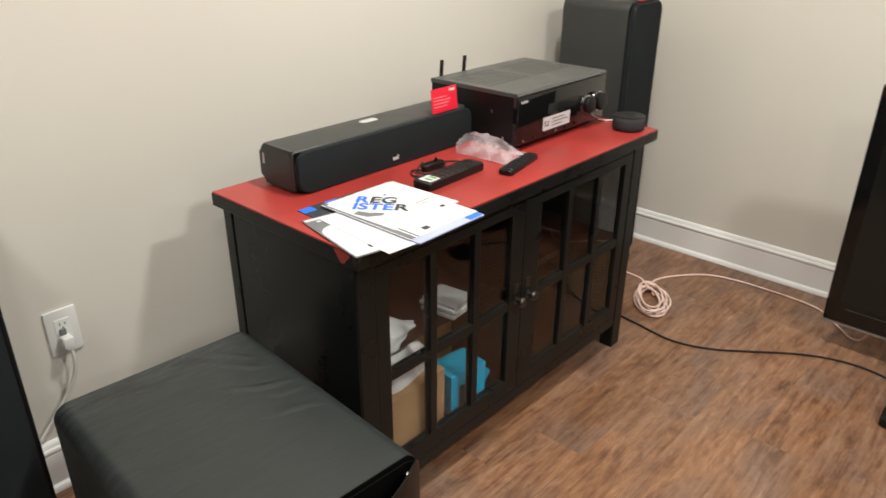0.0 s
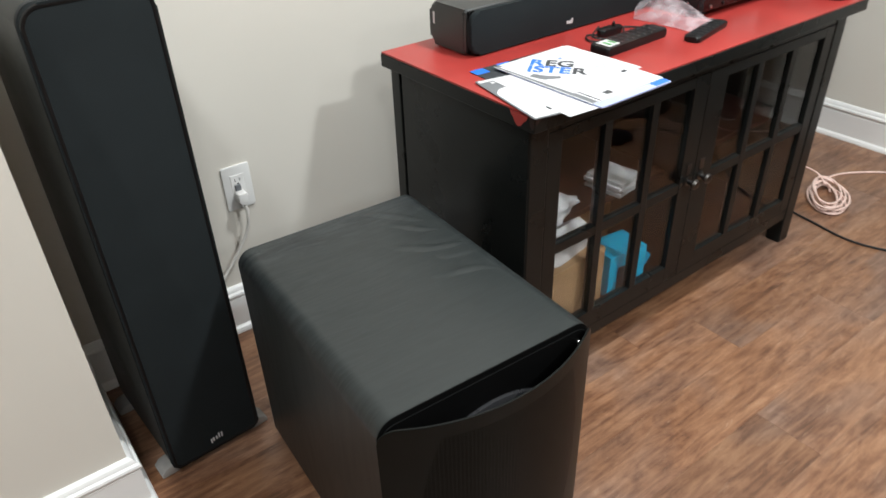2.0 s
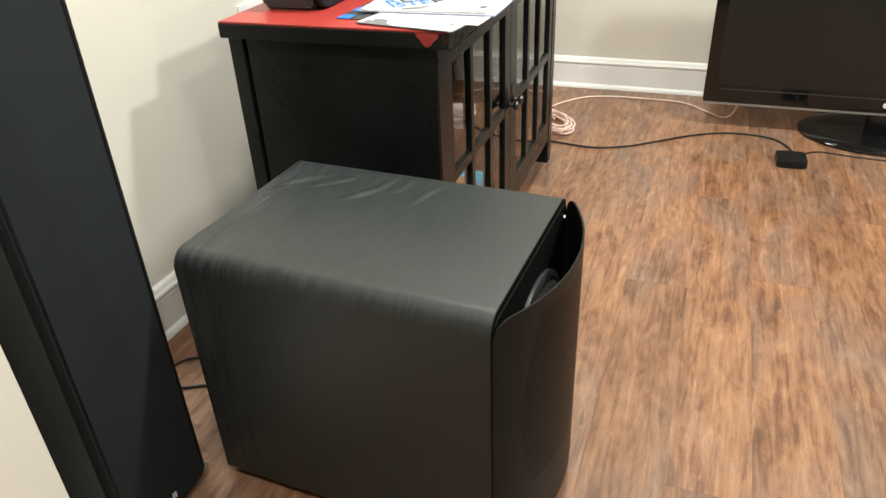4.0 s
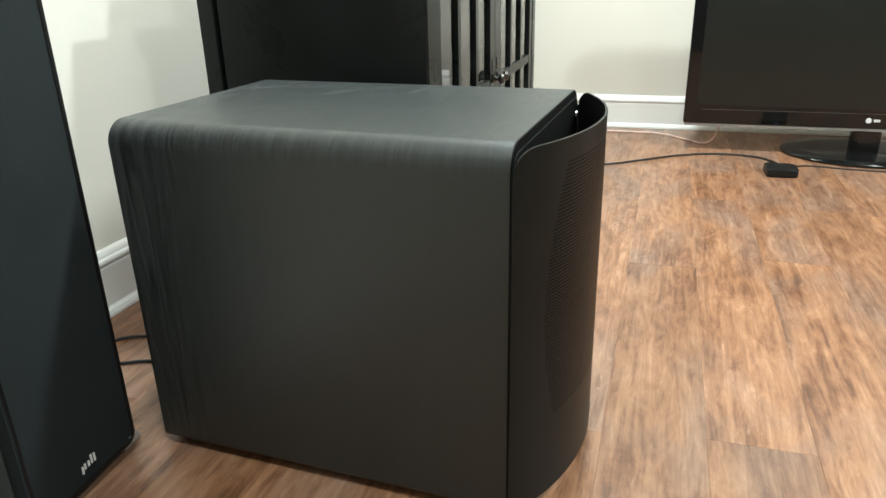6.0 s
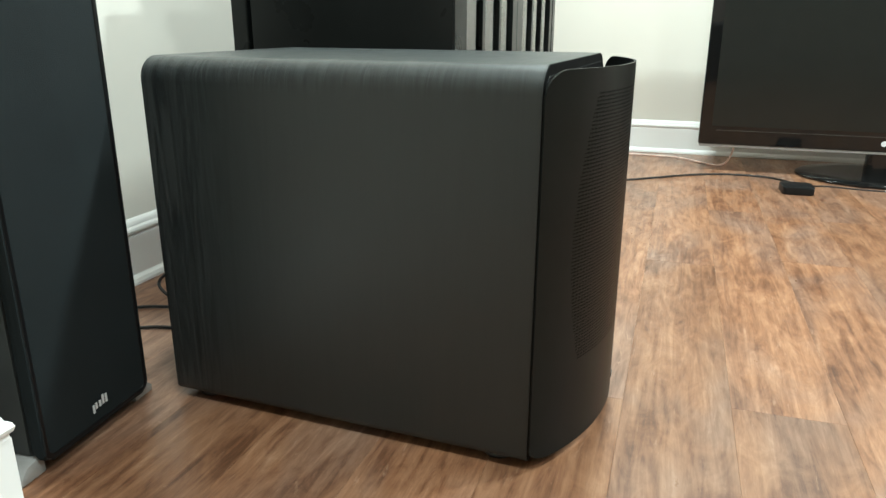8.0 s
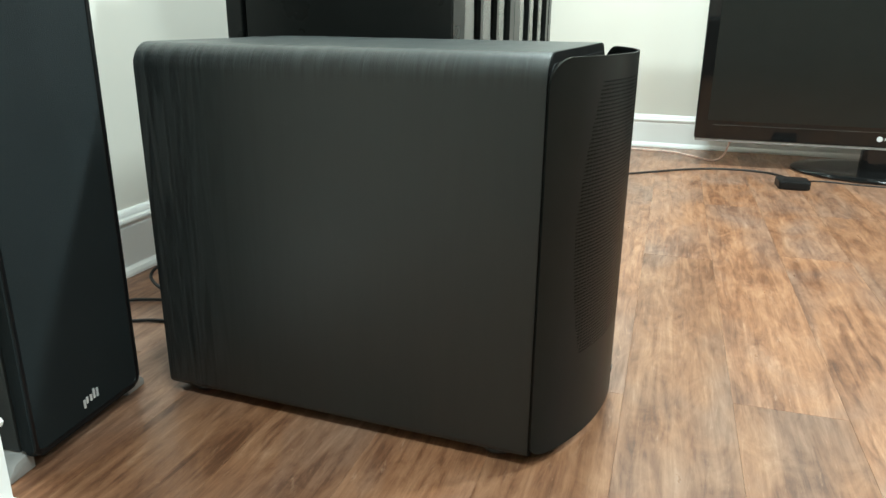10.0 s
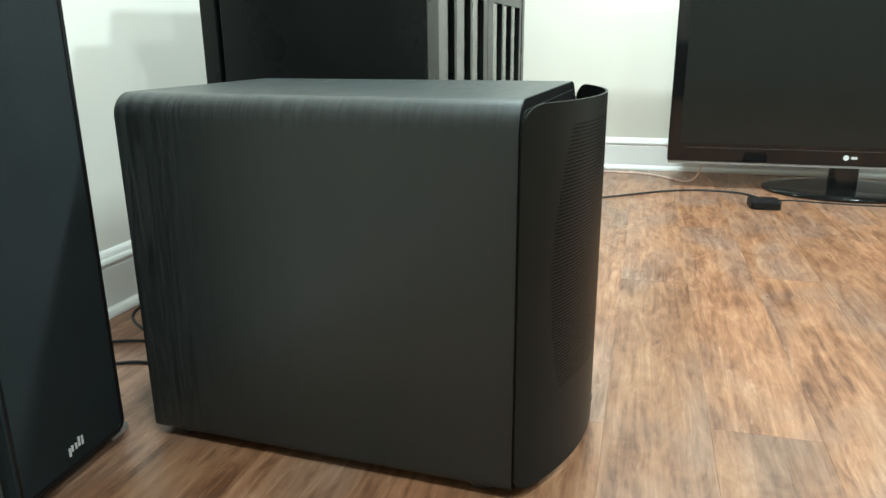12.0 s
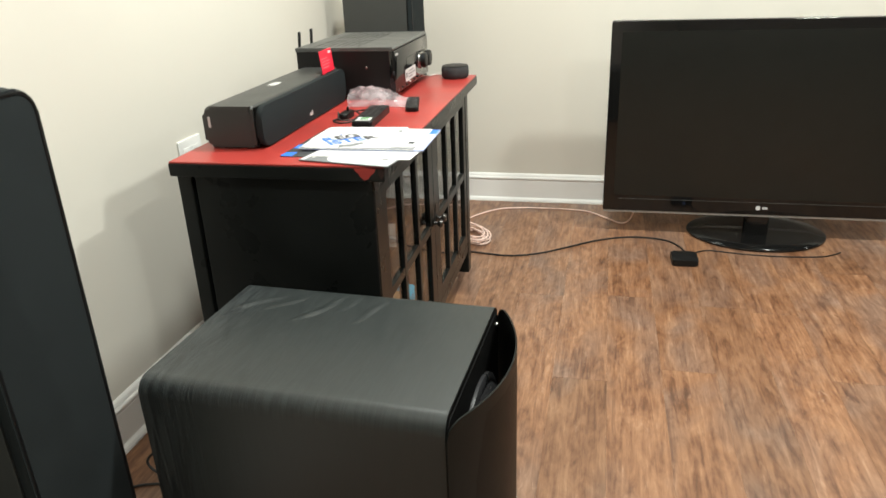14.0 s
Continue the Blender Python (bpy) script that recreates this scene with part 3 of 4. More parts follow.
        part("knob_plate", box(0.2165, 0.219, ky - 0.009, ky + 0.009, 0.424, 0.452, 0.001), KNOB, door)
    return c


media_cabinet()


# ---------------------------------------------------------------- inside the cabinet
def carton(name, label, size, where, rz, material, flap=None):
    t = tagged(thing(name, *where, rz), label, "box")
    x, y, z = (v / 2 for v in size)
    part("carton", box(-x, x, -y, y, 0, size[2], 0.002), material, t)
    if flap:
        part("flap", shifted(box(-x, x, 0, 0.002, 0, 0.03), 0, y, size[2] * 0.5, (-35, 0, 0)), material, t)
        part("print", box(x, x + 0.0008, -y * 0.55, y * 0.25, size[2] * 0.15, size[2] * 0.7), flap, t, "dark printed panel")
    return t


carton("cardboard_box", "plain brown cardboard box on the cabinet's bottom board", (0.2, 0.22, 0.175), (-1.098, 1.262, 0.1185), 3, CARD)
carton("blue_box", "bright cyan product box inside the cabinet", (0.09, 0.12, 0.12), (-1.05, 1.475, 0.1185), -6, CYAN, DARKINK)
carton("cardboard_box", "brown cardboard box behind the cyan one", (0.1, 0.2, 0.2), (-1.24, 1.51, 0.1185), 2, CARD)


def crumpled(name, label, category, size, where, rz, material, seed, flat=0.3, slope=0.0):
    """A soft crumpled heap: a lumpy cushion with creases."""
    bm = bmesh.new()
    bmesh.ops.create_icosphere(bm, subdivisions=3, radius=1.0)
    for v in bm.verts:
        p = v.co.copy()
        k = 1 + 0.45 * noise.noise(p * 1.3 + Vector((seed, 0, 0))) + 0.3 * abs(noise.noise(p * 3.1 + Vector((0, seed, 0)))) - 0.07 * abs(noise.noise(p * 9.0 + Vector((seed, seed, 0))))
        p = p * k
        z = max(p.z, -flat)
        v.co = Vector((p.x * size[0] / 2, p.y * size[1] / 2, (z + flat) / (1 + flat) * size[2] * (1 - slope * p.y)))
    ob = part(name, bm, material)
    ob.matrix_basis = pose(*where, 0, 0, rz)
    return tagged(ob, label, category)


crumpled("plastic_bag", "crumpled white plastic bag on the cardboard box", "bag", (0.06, 0.17, 0.075), (-1.05, 1.28, 0.294), 4, PAPER, 3.0)

stack = tagged(thing("manual_stack", -1.07, 1.45, 0.4015, 8), "stack of pale manuals on the cabinet shelf", "booklets")
for k in range(4):
    part("booklet", shifted(box(-0.05, 0.05, -0.042, 0.042, 0, 0.009, 0.0012), 0.004 * (k % 2), 0.005 * ((k + 1) % 3), k * 0.0094), PAPER if k % 2 == 0 else SILVER, stack)
crumpled("plastic_bag", "small crumpled clear-white bag on the cabinet shelf", "bag", (0.08, 0.17, 0.055), (-1.075, 1.25, 0.4015), 10, PAPER, 8.0, slope=0.75)


# ---------------------------------------------------------------- centre speaker
def centre_speaker():
    s = tagged(thing("centre_speaker", -1.245, 1.458, 0.7335, 1.0), "long low black centre loudspeaker on the red top", "loudspeaker")
    h = 0.291
    low, top = 0.004, 0.097
    part("cabinet", prism(round_rect(-0.145, -0.02, low, top, (0.016, 0.006, 0.006, 0.02), 6), -h, h, "y", 0.012, 5), SHELL, s, smooth=True)
    part("end_cap", prism(round_rect(-0.138, -0.028, low + 0.006, top - 0.006, 0.012), -h - 0.0005, -h + 0.002, "y"), SHELL, s, smooth=True)
    part("end_cap", prism(round_rect(-0.138, -0.028, low + 0.006, top - 0.006, 0.012), h - 0.002, h + 0.0005, "y"), BLACK, s, smooth=True)
    part("wall_slot", box(-0.132, -0.126, -h - 0.0015, -h - 0.0004, low + 0.045, low + 0.07, 0.0005), PALE, s, "small pale bracket slot")
    part("gasket", box(-0.0205, -0.015, -h + 0.004, h - 0.004, low + 0.003, top - 0.004), DEEP, s)
    g = part("grille", prism(round_rect(-h - 0.001, h + 0.001, low - 0.001, top - 0.002, 0.024, 8), -0.0155, 0.0, "x", 0.006, 4), CLOTH, s, "stretched black grille cloth", True)
    n = bmesh.new()
    for yy, hh in ((-0.008, 0.008), (-0.003, 0.006), (0.002, 0.007), (0.007, 0.011)):
        box(0.0004, 0.0016, yy - 0.0018, yy + 0.0018, low + 0.013, low + 0.013 + hh, bm=n)
    part("nameplate", n, PALE, g, "small pale nameplate strokes")
    part("top_badge", prism(round_rect(-0.105, -0.083, -0.026, 0.026, 0.008), top, top + 0.0012), SILVER, s, "oval silver badge")
    for yy in (-0.27, 0.27):
        for xx in (-0.13, -0.03):
            part("foot", shifted(ring(12, [(0.008, 0), (0.008, 0.005), (0.0005, 0.005)]), xx, yy), FOOT, s)
    return s


centre_speaker()
red_tag(-1.268, 1.658, 0.8615, (84, 0, 92), 0.1, 0.062, label="red product tag propped upright on the centre speaker")


def lettering(parent, text, x, y, z, rz, size, material):
    cu = bpy.data.curves.new("lettering", "FONT")
    cu.body, cu.size, cu.extrude, cu.offset = text, size, 0.0002, size * 0.028
    cu.materials.append(material)
    ob = new("lettering", cu)
    ob.parent = parent
    ob.matrix_basis = pose(x, y, z, 0, 0, rz)
    return ob


# ---------------------------------------------------------------- receiver
def receiver():
    r = tagged(thing("av_receiver", -1.245, 1.962, 0.7335, 0.8), "black audio receiver with a grey vented lid on the red top", "receiver")
    part("chassis", box(-0.154, 0.132, -0.215, 0.215, 0.014, 0.142, 0.0015), BLACK, r, "black steel chassis")
    lid = part("lid", prism([(-0.156, 0.1415), (0.143, 0.1415), (0.146, 0.147), (0.141, 0.153), (-0.152, 0.153), (-0.156, 0.151)], -0.217, 0.217, "y", 0.0015), LIDMETAL, r, "grey coated steel lid")
    # rows of vent slots in the lid
    for col in range(2):
        slots = bmesh.new()
        for i in range(17):
            for j in range(7):
                box(-0.11 + j * 0.022, -0.096 + j * 0.022, -0.19 + col * 0.205 + i * 0.0108, -0.19 + col * 0.205 + i * 0.0108 + 0.0032, 0.1528, 0.1532, bm=slots)
        tagged(part("vent_field", slots, FOOTDARK, lid), kind="stuff")
    f = part("front_panel", box(0.1295, 0.147, -0.216, 0.216, 0.016, 0.1418, 0.003), GLOSS, r, "gloss black front panel", True)
    part("display", box(0.1465, 0.148, -0.08, 0.07, 0.078, 0.104), SCREEN, f, "dark display window")
    part("sticker", box(0.147, 0.1478, -0.1, 0.03, 0.034, 0.07), PALE, f, "white printed sticker")
    bars = bmesh.new()
    for k, (a, b) in enumerate(((-0.06, 0.0), (-0.06, 0.02), (-0.06, -0.01))):
        box(0.1479, 0.1482, a, b, 0.06 - k * 0.009, 0.063 - k * 0.009, bm=bars)
    part("print", bars, GREYINK, f)
    seven = lettering(f, "7.2", 0, 0, 0, 0, 0.019, DARKINK)
    seven.matrix_basis = pose(0.148, -0.096, 0.046, 90, 0, 90)
    for ky, kz, kr in ((0.115, 0.07, 0.024), (0.178, 0.07, 0.026)):
        knob = part("knob", shifted(ring(32, [(kr, 0), (kr, 0.016), (kr - 0.002, 0.0185), (kr - 0.004, 0.019), (0.0005, 0.0185)], "x"), 0.147, ky, kz), BLACK, f, "round black control knob", True)
        part("collar", shifted(ring(32, [(kr + 0.003, 0), (kr + 0.003, 0.003), (kr, 0.004), (0.0005, 0.004)], "x"), 0.1468, ky, kz), CHROME, knob, "thin bright collar", True)
    for k in range(6):
        part("button", shifted(ring(12, [(0.004, 0), (0.004, 0.003), (0.0005, 0.0035)], "x"), 0.147, -0.19 + k * 0.05, 0.026), CHROME if k in (0, 3) else BLACK, f)
    for k, (x, z) in enumerate(((-0.06, 0.06), (0.06, 0.095), (0.1, 0.03))):
        part("screw", shifted(ring(12, [(0.005, 0), (0.004, -0.003), (0.0005, -0.0035)], "y"), x, -0.212, z), CHROME, r, "small bright screw")
    part("badge", box(0.1465, 0.1478, -0.205, -0.175, 0.126, 0.132), SILVER, f, "small silver maker's badge")
    for x in (-0.12, 0.1):
        for y in (-0.17, 0.17):
            part("foot", shifted(ring(20, [(0.022, 0), (0.022, 0.015), (0.0005, 0.015)]), x, y), BLACK, r)
    for y in (-0.17, -0.072):
        a = part("antenna", shifted(prism(round_rect(-0.0035, 0.0035, -0.006, 0.006, 0.003, 3), 0, 0.09, "z", 0.002), -0.163, y, 0.105, (0, 4, 0)), BLACK, r, "upright black aerial", True)
        part("antenna_base", shifted(ring(12, [(0.006, 0), (0.006, 0.02), (0.004, 0.022), (0.0005, 0.022)]), -0.163, y, 0.085), BLACK, a)
    return r


receiver()


# ---------------------------------------------------------------- small things on the red top
TOP = 0.7335


def smart_speaker():
    s = tagged(thing("smart_speaker", -1.001, 2.158, TOP), "small round charcoal fabric smart speaker on the red top", "smart speaker")
    part("shell", ring(48, [(0.04, 0), (0.0445, 0.004), (0.047, 0.014), (0.047, 0.029), (0.0455, 0.037), (0.043, 0.0405)]), FABRIC, s, smooth=True)
    part("top_plate", shifted(ring(48, [(0.0445, 0), (0.0445, 0.0015), (0.042, 0.0025), (0.0005, 0.0025)]), 0, 0, 0.04), BLACK, s, "dark flat top plate", True)
    for k in range(4):
        a = k * math.pi / 2
        part("button", shifted(ring(12, [(0.004, 0), (0.004, 0.001), (0.0005, 0.0012)]), 0.025 * math.cos(a), 0.025 * math.sin(a), 0.0425), FOOT, s)
    return s


smart_speaker()
tagged(part("floor_cable", tube([(-1.04, 2.18, TOP + 0.01), (-1.08, 2.21, TOP + 0.003), (-1.1, 2.185, TOP + 0.003), (-1.16, 2.195, TOP + 0.003), (-1.3, 2.187, TOP + 0.003), (-1.42, 2.186, TOP + 0.003)], 0.002), CORDWHITE),
       "thin white cord behind the smart speaker", "cord")


def remote(x, y, rz, length, width, label, patch, deep=0.018):
    r = tagged(thing("remote_control", x, y, TOP, rz), label, "remote control", group="remote controls")
    body = part("body", prism(round_rect(-length / 2, length / 2, -width / 2, width / 2, 0.008), 0, deep, "z", 0.004, 3), BLACK, r, smooth=True)
    n = int(length / 0.019)
    for i in range(n):
        for j in range(3):
            u = -length / 2 + 0.016 + i * (length - 0.03) / max(1, n - 1)
            if patch and u < -length * 0.27:
                continue
            part("button", shifted(prism(round_rect(-0.0038, 0.0038, -0.0034, 0.0034, 0.0018, 2), 0, 0.0009), u, (j - 1) * width * 0.29, deep), RUBBER if (i + j) % 3 else DARKINK, r)
    if patch:
        part("label_patch", box(-length / 2 + 0.012, -length * 0.27, -width * 0.34, width * 0.34, deep, deep + 0.0006), PALE, r, "pale printed patch")
        for i in range(2):
            part("green_button", box(-length / 2 + 0.02 + i * 0.016, -length / 2 + 0.028 + i * 0.016, -0.012, 0.008, deep + 0.0006, deep + 0.0016), GREENBTN, r, "green button")
    return r


GREENBTN = plain("green_print", (0.12, 0.3, 0.12), 0.5, relief=0.0)
remote(-1.089, 1.484, 93.5, 0.207, 0.053, "long black remote control with a pale patch at one end", True)
remote(-1.025, 1.667, 103, 0.163, 0.036, "short black remote control beside the clear bag", False, 0.012)

mic = tagged(thing("setup_microphone", -1.165, 1.505, TOP), "black setup microphone with tangled thin cord", "microphone")
part("capsule", prism(round_rect(-0.012, 0.012, -0.035, 0.035, 0.01), 0, 0.016, "z", 0.004), BLACK, mic, smooth=True)
part("stem", shifted(ring(12, [(0.004, 0), (0.003, 0.012), (0.0005, 0.014)]), 0, 0.012, 0.014), BLACK, mic)
part("cord", tube([(0, -0.03, 0.004), (-0.02, -0.05, 0.003), (0.01, -0.075, 0.003), (0.04, -0.05, 0.003), (0.035, 0.0, 0.003), (0.05, 0.04, 0.003), (0.03, 0.075, 0.006), (-0.01, 0.06, 0.003), (0.015, 0.03, 0.012),
                   (0.045, -0.01, 0.006), (0.03, -0.04, 0.004), (0.0, -0.055, 0.006), (-0.015, -0.02, 0.018)], 0.0022, 6, 6), CORDBLACK, mic)

def clear_bag(x, y, rz, length, width):
    """A slack open bag of thin film: two creased leaves joined at the sides, its mouth standing up at one end."""
    bm = bmesh.new()
    nu, nv = 26, 12
    leaves = []
    for leaf in (0, 1):
        grid = []
        for i in range(nu + 1):
            u = i / nu
            row = []
            for j in range(nv + 1):
                v = j / nv * 2 - 1
                swell = (1 - v * v) ** 0.6
                high = (0.05 * math.sin(math.pi * (0.2 + 0.8 * u)) ** 0.8 * (1 - 0.45 * u) + 0.006) * swell * (1 if leaf else 0.06) + 0.0015
                p = Vector((u * 9, v * 4, leaf * 5.0))
                crease = 0.005 * noise.noise(p * 0.9) + 0.0045 * abs(noise.noise(p * 1.9)) * swell
                wide = width / 2 * (0.85 + 0.25 * u + 0.08 * noise.noise(Vector((u * 4, 3.0, v))))
                row.append(bm.verts.new(((u - 0.5) * length + 0.006 * noise.noise(p), v * wide, max(0.0006, high + crease * (1 if leaf else 0.2)))))
            grid.append(row)
        for a, b_ in zip(grid, grid[1:]):
            for j in range(nv):
                bm.faces.new((a[j], a[j + 1], b_[j + 1], b_[j]))
        leaves.append(grid)
    lo, hi = leaves
    for i in range(nu):
        for j in (0, nv):
            bm.faces.new((lo[i][j], lo[i + 1][j], hi[i + 1][j], hi[i][j]))
    ob = part("clear_bag", bm, FILM, smooth=True)
    ob.matrix_basis = pose(x, y, TOP, 0, 0, rz)
    return tagged(ob, "crumpled clear plastic bag lying open on the red top", "bag")


clear_bag(-1.13, 1.69, 8, 0.17, 0.095)


def sheet(name, label, x, y, z, rz, w, h, thick, material, category="paper"):
    """A sheet or booklet: w along local x, h along local y."""
    s = tagged(thing(name, x, y, z, rz), label, category, group="papers on the cabinet")
    bm = prism(round_rect(-w / 2, w / 2, -h / 2, h / 2, 0.002, 2), 0, thick)
    part("cover", bm, material, s)
    return s


def inked(parent, z, material, *areas):
    for a in areas:
        part("print", box(a[0], a[1], a[2], a[3], z, z + 0.0003), material, parent)


def panel(parent, z, material, outline):
    part("print", prism(outline, z, z + 0.0003), material, parent)


s0 = sheet("booklet", "dark booklet with blue tabs and pale title under other papers", -1.076, 1.236, TOP, -2, 0.2, 0.256, 0.0014, DARKINK, "booklet")
inked(s0, 0.0014, BLUEINK, (-0.0995, -0.073, -0.128, -0.096), (-0.0995, -0.078, -0.062, -0.03))
inked(s0, 0.0015, PALE, *[(-0.096, -0.089, 0.02 + 0.011 * k, 0.028 + 0.011 * k) for k in range(9)])
s1 = sheet("booklet", "white booklet with a dark header band at the cabinet's edge", -1.008, 1.128, TOP + 0.0017, -10, 0.212, 0.135, 0.0014, GREYINK, "booklet")
panel(s1, 0.0014, PAPER, round_rect(-0.052, 0.102, -0.064, 0.066, (0.034, 0.004, 0.004, 0.012), 5))
panel(s1, 0.0015, PAPER, round_rect(-0.103, -0.093, -0.064, 0.066, 0.001, 1))
inked(s1, 0.0015, PALE, *[(-0.088, -0.08, -0.045 + 0.012 * k, -0.036 + 0.012 * k) for k in range(5)])
inked(s1, 0.0018, DARKINK, (0.07, 0.084, -0.022, -0.006))
part("print", shifted(tube([(0.036 * math.cos(a * 0.35), 0.04 * math.sin(a * 0.35), 0) for a in range(3, 13)], 0.0004, 4, 2), 0.0, 0.0, 0.0018), GREYINK, s1)
s2 = sheet("leaflet", "thin white leaflet overhanging the cabinet's front edge", -0.993, 1.152, TOP + 0.0035, -4, 0.228, 0.1, 0.0006, PAPER, "leaflet")
s3 = sheet("booklet", "thick booklet with a blue page edge", -1.0115, 1.2545, TOP + 0.0043, 1.0, 0.279, 0.193, 0.0026, LILAC, "booklet")
inked(s3, 0.0026, BLUEINK, (0.1, 0.137, 0.055, 0.0955))
s4 = sheet("booklet", "white booklet cover with grey stripes along its spine", -1.024, 1.2545, TOP + 0.0071, 1.0, 0.264, 0.197, 0.001, PAPER, "booklet")
panel(s4, 0.001, GREYINK, [(-0.131, -0.0965), (0.131, -0.0965), (0.131, -0.083), (-0.131, -0.085)])
inked(s4, 0.0011, DARKINK, (-0.05, 0.131, -0.078, -0.0745), (0.105, 0.119, -0.045, -0.028))
part("print", shifted(tube([(0.075 * math.cos(a * 0.2 + 2.4), 0.1 * math.sin(a * 0.2 + 2.4), 0) for a in range(12)], 0.0005, 4, 2), 0.072, 0.018, 0.0012), GREYINK, s4)
s5 = sheet("leaflet", "white leaflet printed with large blue and black letters", -1.05, 1.264, TOP + 0.0082, 3, 0.196, 0.2, 0.0006, PAPER, "leaflet")
panel(s5, 0.0008, GREYINK, [(-0.02, -0.096), (0.012, -0.088), (0.03, -0.06), (0.022, -0.052), (0.0, -0.07), (-0.024, -0.08)])
inked(s5, 0.0009, DARKINK, (0.083, 0.092, 0.05, 0.063))
inked(s5, 0.0009, GREYINK, (0.035, 0.037, 0.03, 0.075), (0.045, 0.047, 0.03, 0.06))
inked(s5, 0.00095, BLUEINK, (-0.052, -0.046, 0.02, 0.028))


dx, dy = math.cos(radians(36)), math.sin(radians(36))
for text, along, up, mat in (("R", 0.0, 0.039, BLUEINK), ("EG", 0.031, 0.039, DARKINK), ("ISTE", 0.0, 0.0, BLUEINK), ("R", 0.0885, 0.0, DARKINK)):
    lettering(s5, text, -0.045 + along * dx - up * dy, -0.08 + along * dy + up * dx, 0.0011, 36, 0.048, mat)


# ---------------------------------------------------------------- television
def television():
    t = tagged(thing("television", 0.141, 2.64), "large black flat television on an oval glossy floor stand", "television")
    hw, zl, zh = 0.621, 0.104, 0.868
    frame_part = part("bezel", prism(round_rect(-hw, hw, zl, zh, 0.008, 4), 0.0, 0.045, "y", 0.004, 3), GLOSS, t, "gloss black bezel", True)
    part("screen", box(-hw + 0.042, hw - 0.042, -0.0012, 0.002, zl + 0.068, zh - 0.04), SCREEN, t, "dark switched-off screen")
    part("trim_strip", box(-hw + 0.06, hw - 0.03, -0.0018, 0.001, zl + 0.0524, zl + 0.0533), LIDMETAL, frame_part, "thin silver line under the screen")
    part("lower_lip", prism(round_rect(-hw + 0.004, hw - 0.004, zl - 0.009, zl + 0.002, 0.004, 3), 0.003, 0.04, "y", 0.002), CLEARFOOT, t, "smoky clear lower lip", True)
    part("rear_shell", prism([(-0.56, 0.17), (0.56, 0.17), (0.56, 0.8), (-0.56, 0.8)], 0.0455, 0.095, "y", 0.012, 3), BLACK, t, smooth=True)
    badge = part("badge", shifted(ring(24, [(0.0095, 0.0), (0.0095, -0.0015), (0.0005, -0.0015)], "y"), -0.008, 0, zl + 0.03), PALE, frame_part, "small round pale maker's mark")
    part("badge_strokes", box(0.008, 0.028, -0.0014, 0.0005, zl + 0.0255, zl + 0.0345), SILVER, frame_part)
    part("neck", prism(round_rect(-0.047, 0.047, -0.03, 0.035, 0.02), 0.012, 0.13, "z", 0.003), GLOSS, t, smooth=True).location = (0, 0.035, 0)
    bm = ring(64, [(0.262, 0), (0.272, 0.003), (0.272, 0.008), (0.264, 0.0125), (0.2, 0.0155), (0.0005, 0.018)])
    for v in bm.verts:
        v.co.y = v.co.y * 0.8
    part("stand_base", bm, GLOSS, t, "oval gloss black base", True).location = (0.006, 0.07, 0)
    return t


television()


# ---------------------------------------------------------------- streaming box, cords
def streaming_box():
    s = tagged(thing("streaming_box", -0.165, 2.362, 0, 2), "small square black streaming box on the floor", "streaming box")
    part("case", prism(round_rect(-0.048, 0.048, -0.048, 0.048, 0.012), 0.002, 0.026, "z", 0.004, 3), BLACK, s, smooth=True)
    part("foot_pad", prism(round_rect(-0.042, 0.042, -0.042, 0.042, 0.01), 0, 0.003), RUBBER, s)
    part("plug", shifted(box(-0.006, 0.006, 0, 0.02, 0, 0.009, 0.001), 0.01, 0.047, 0.009), BLUELIGHT, s, "blue connector")
    return s


streaming_box()


def cord(name, label, points, radius, material, sides=8, steps=8):
    return tagged(part(name, tube(points, radius, sides, steps), material, smooth=True), label, "cable", group="cables on the floor")


F = 0.004
cord("floor_cable", "thick black cord running from the cabinet to the streaming box",
     [(-1.3, 2.31, F), (-1.15, 2.36, F), (-0.99, 2.345, F), (-0.84, 2.325, F), (-0.72, 2.365, F), (-0.62, 2.438, F), (-0.5, 2.53, F), (-0.395, 2.58, F), (-0.3, 2.59, F), (-0.214, 2.565, F), (-0.17, 2.5, 0.006), (-0.156, 2.43, 0.013)], 0.0036, CORDBLACK)
cord("floor_cable", "thin black cord lying in front of the television stand",
     [(-0.13, 2.42, 0.012), (-0.09, 2.47, F), (-0.046, 2.482, 0.003), (0.06, 2.462, 0.003), (0.2, 2.455, 0.003), (0.34, 2.47, 0.003), (0.4, 2.5, 0.003), (0.43, 2.525, 0.003)], 0.0025, CORDBLACK)
cord("speaker_cable", "pale clear speaker cord curving to the television",
     [(-1.03, 2.56, 0.012), (-1.09, 2.66, F), (-1.06, 2.76, F), (-0.963, 2.871, F), (-0.86, 2.905, F), (-0.754, 2.911, F), (-0.64, 2.908, F), (-0.544, 2.888, F), (-0.46, 2.81, F), (-0.405, 2.755, F), (-0.37, 2.735, 0.02), (-0.35, 2.735, 0.06), (-0.33, 2.735, 0.17)], 0.0035, CORDPINK)
loops = []
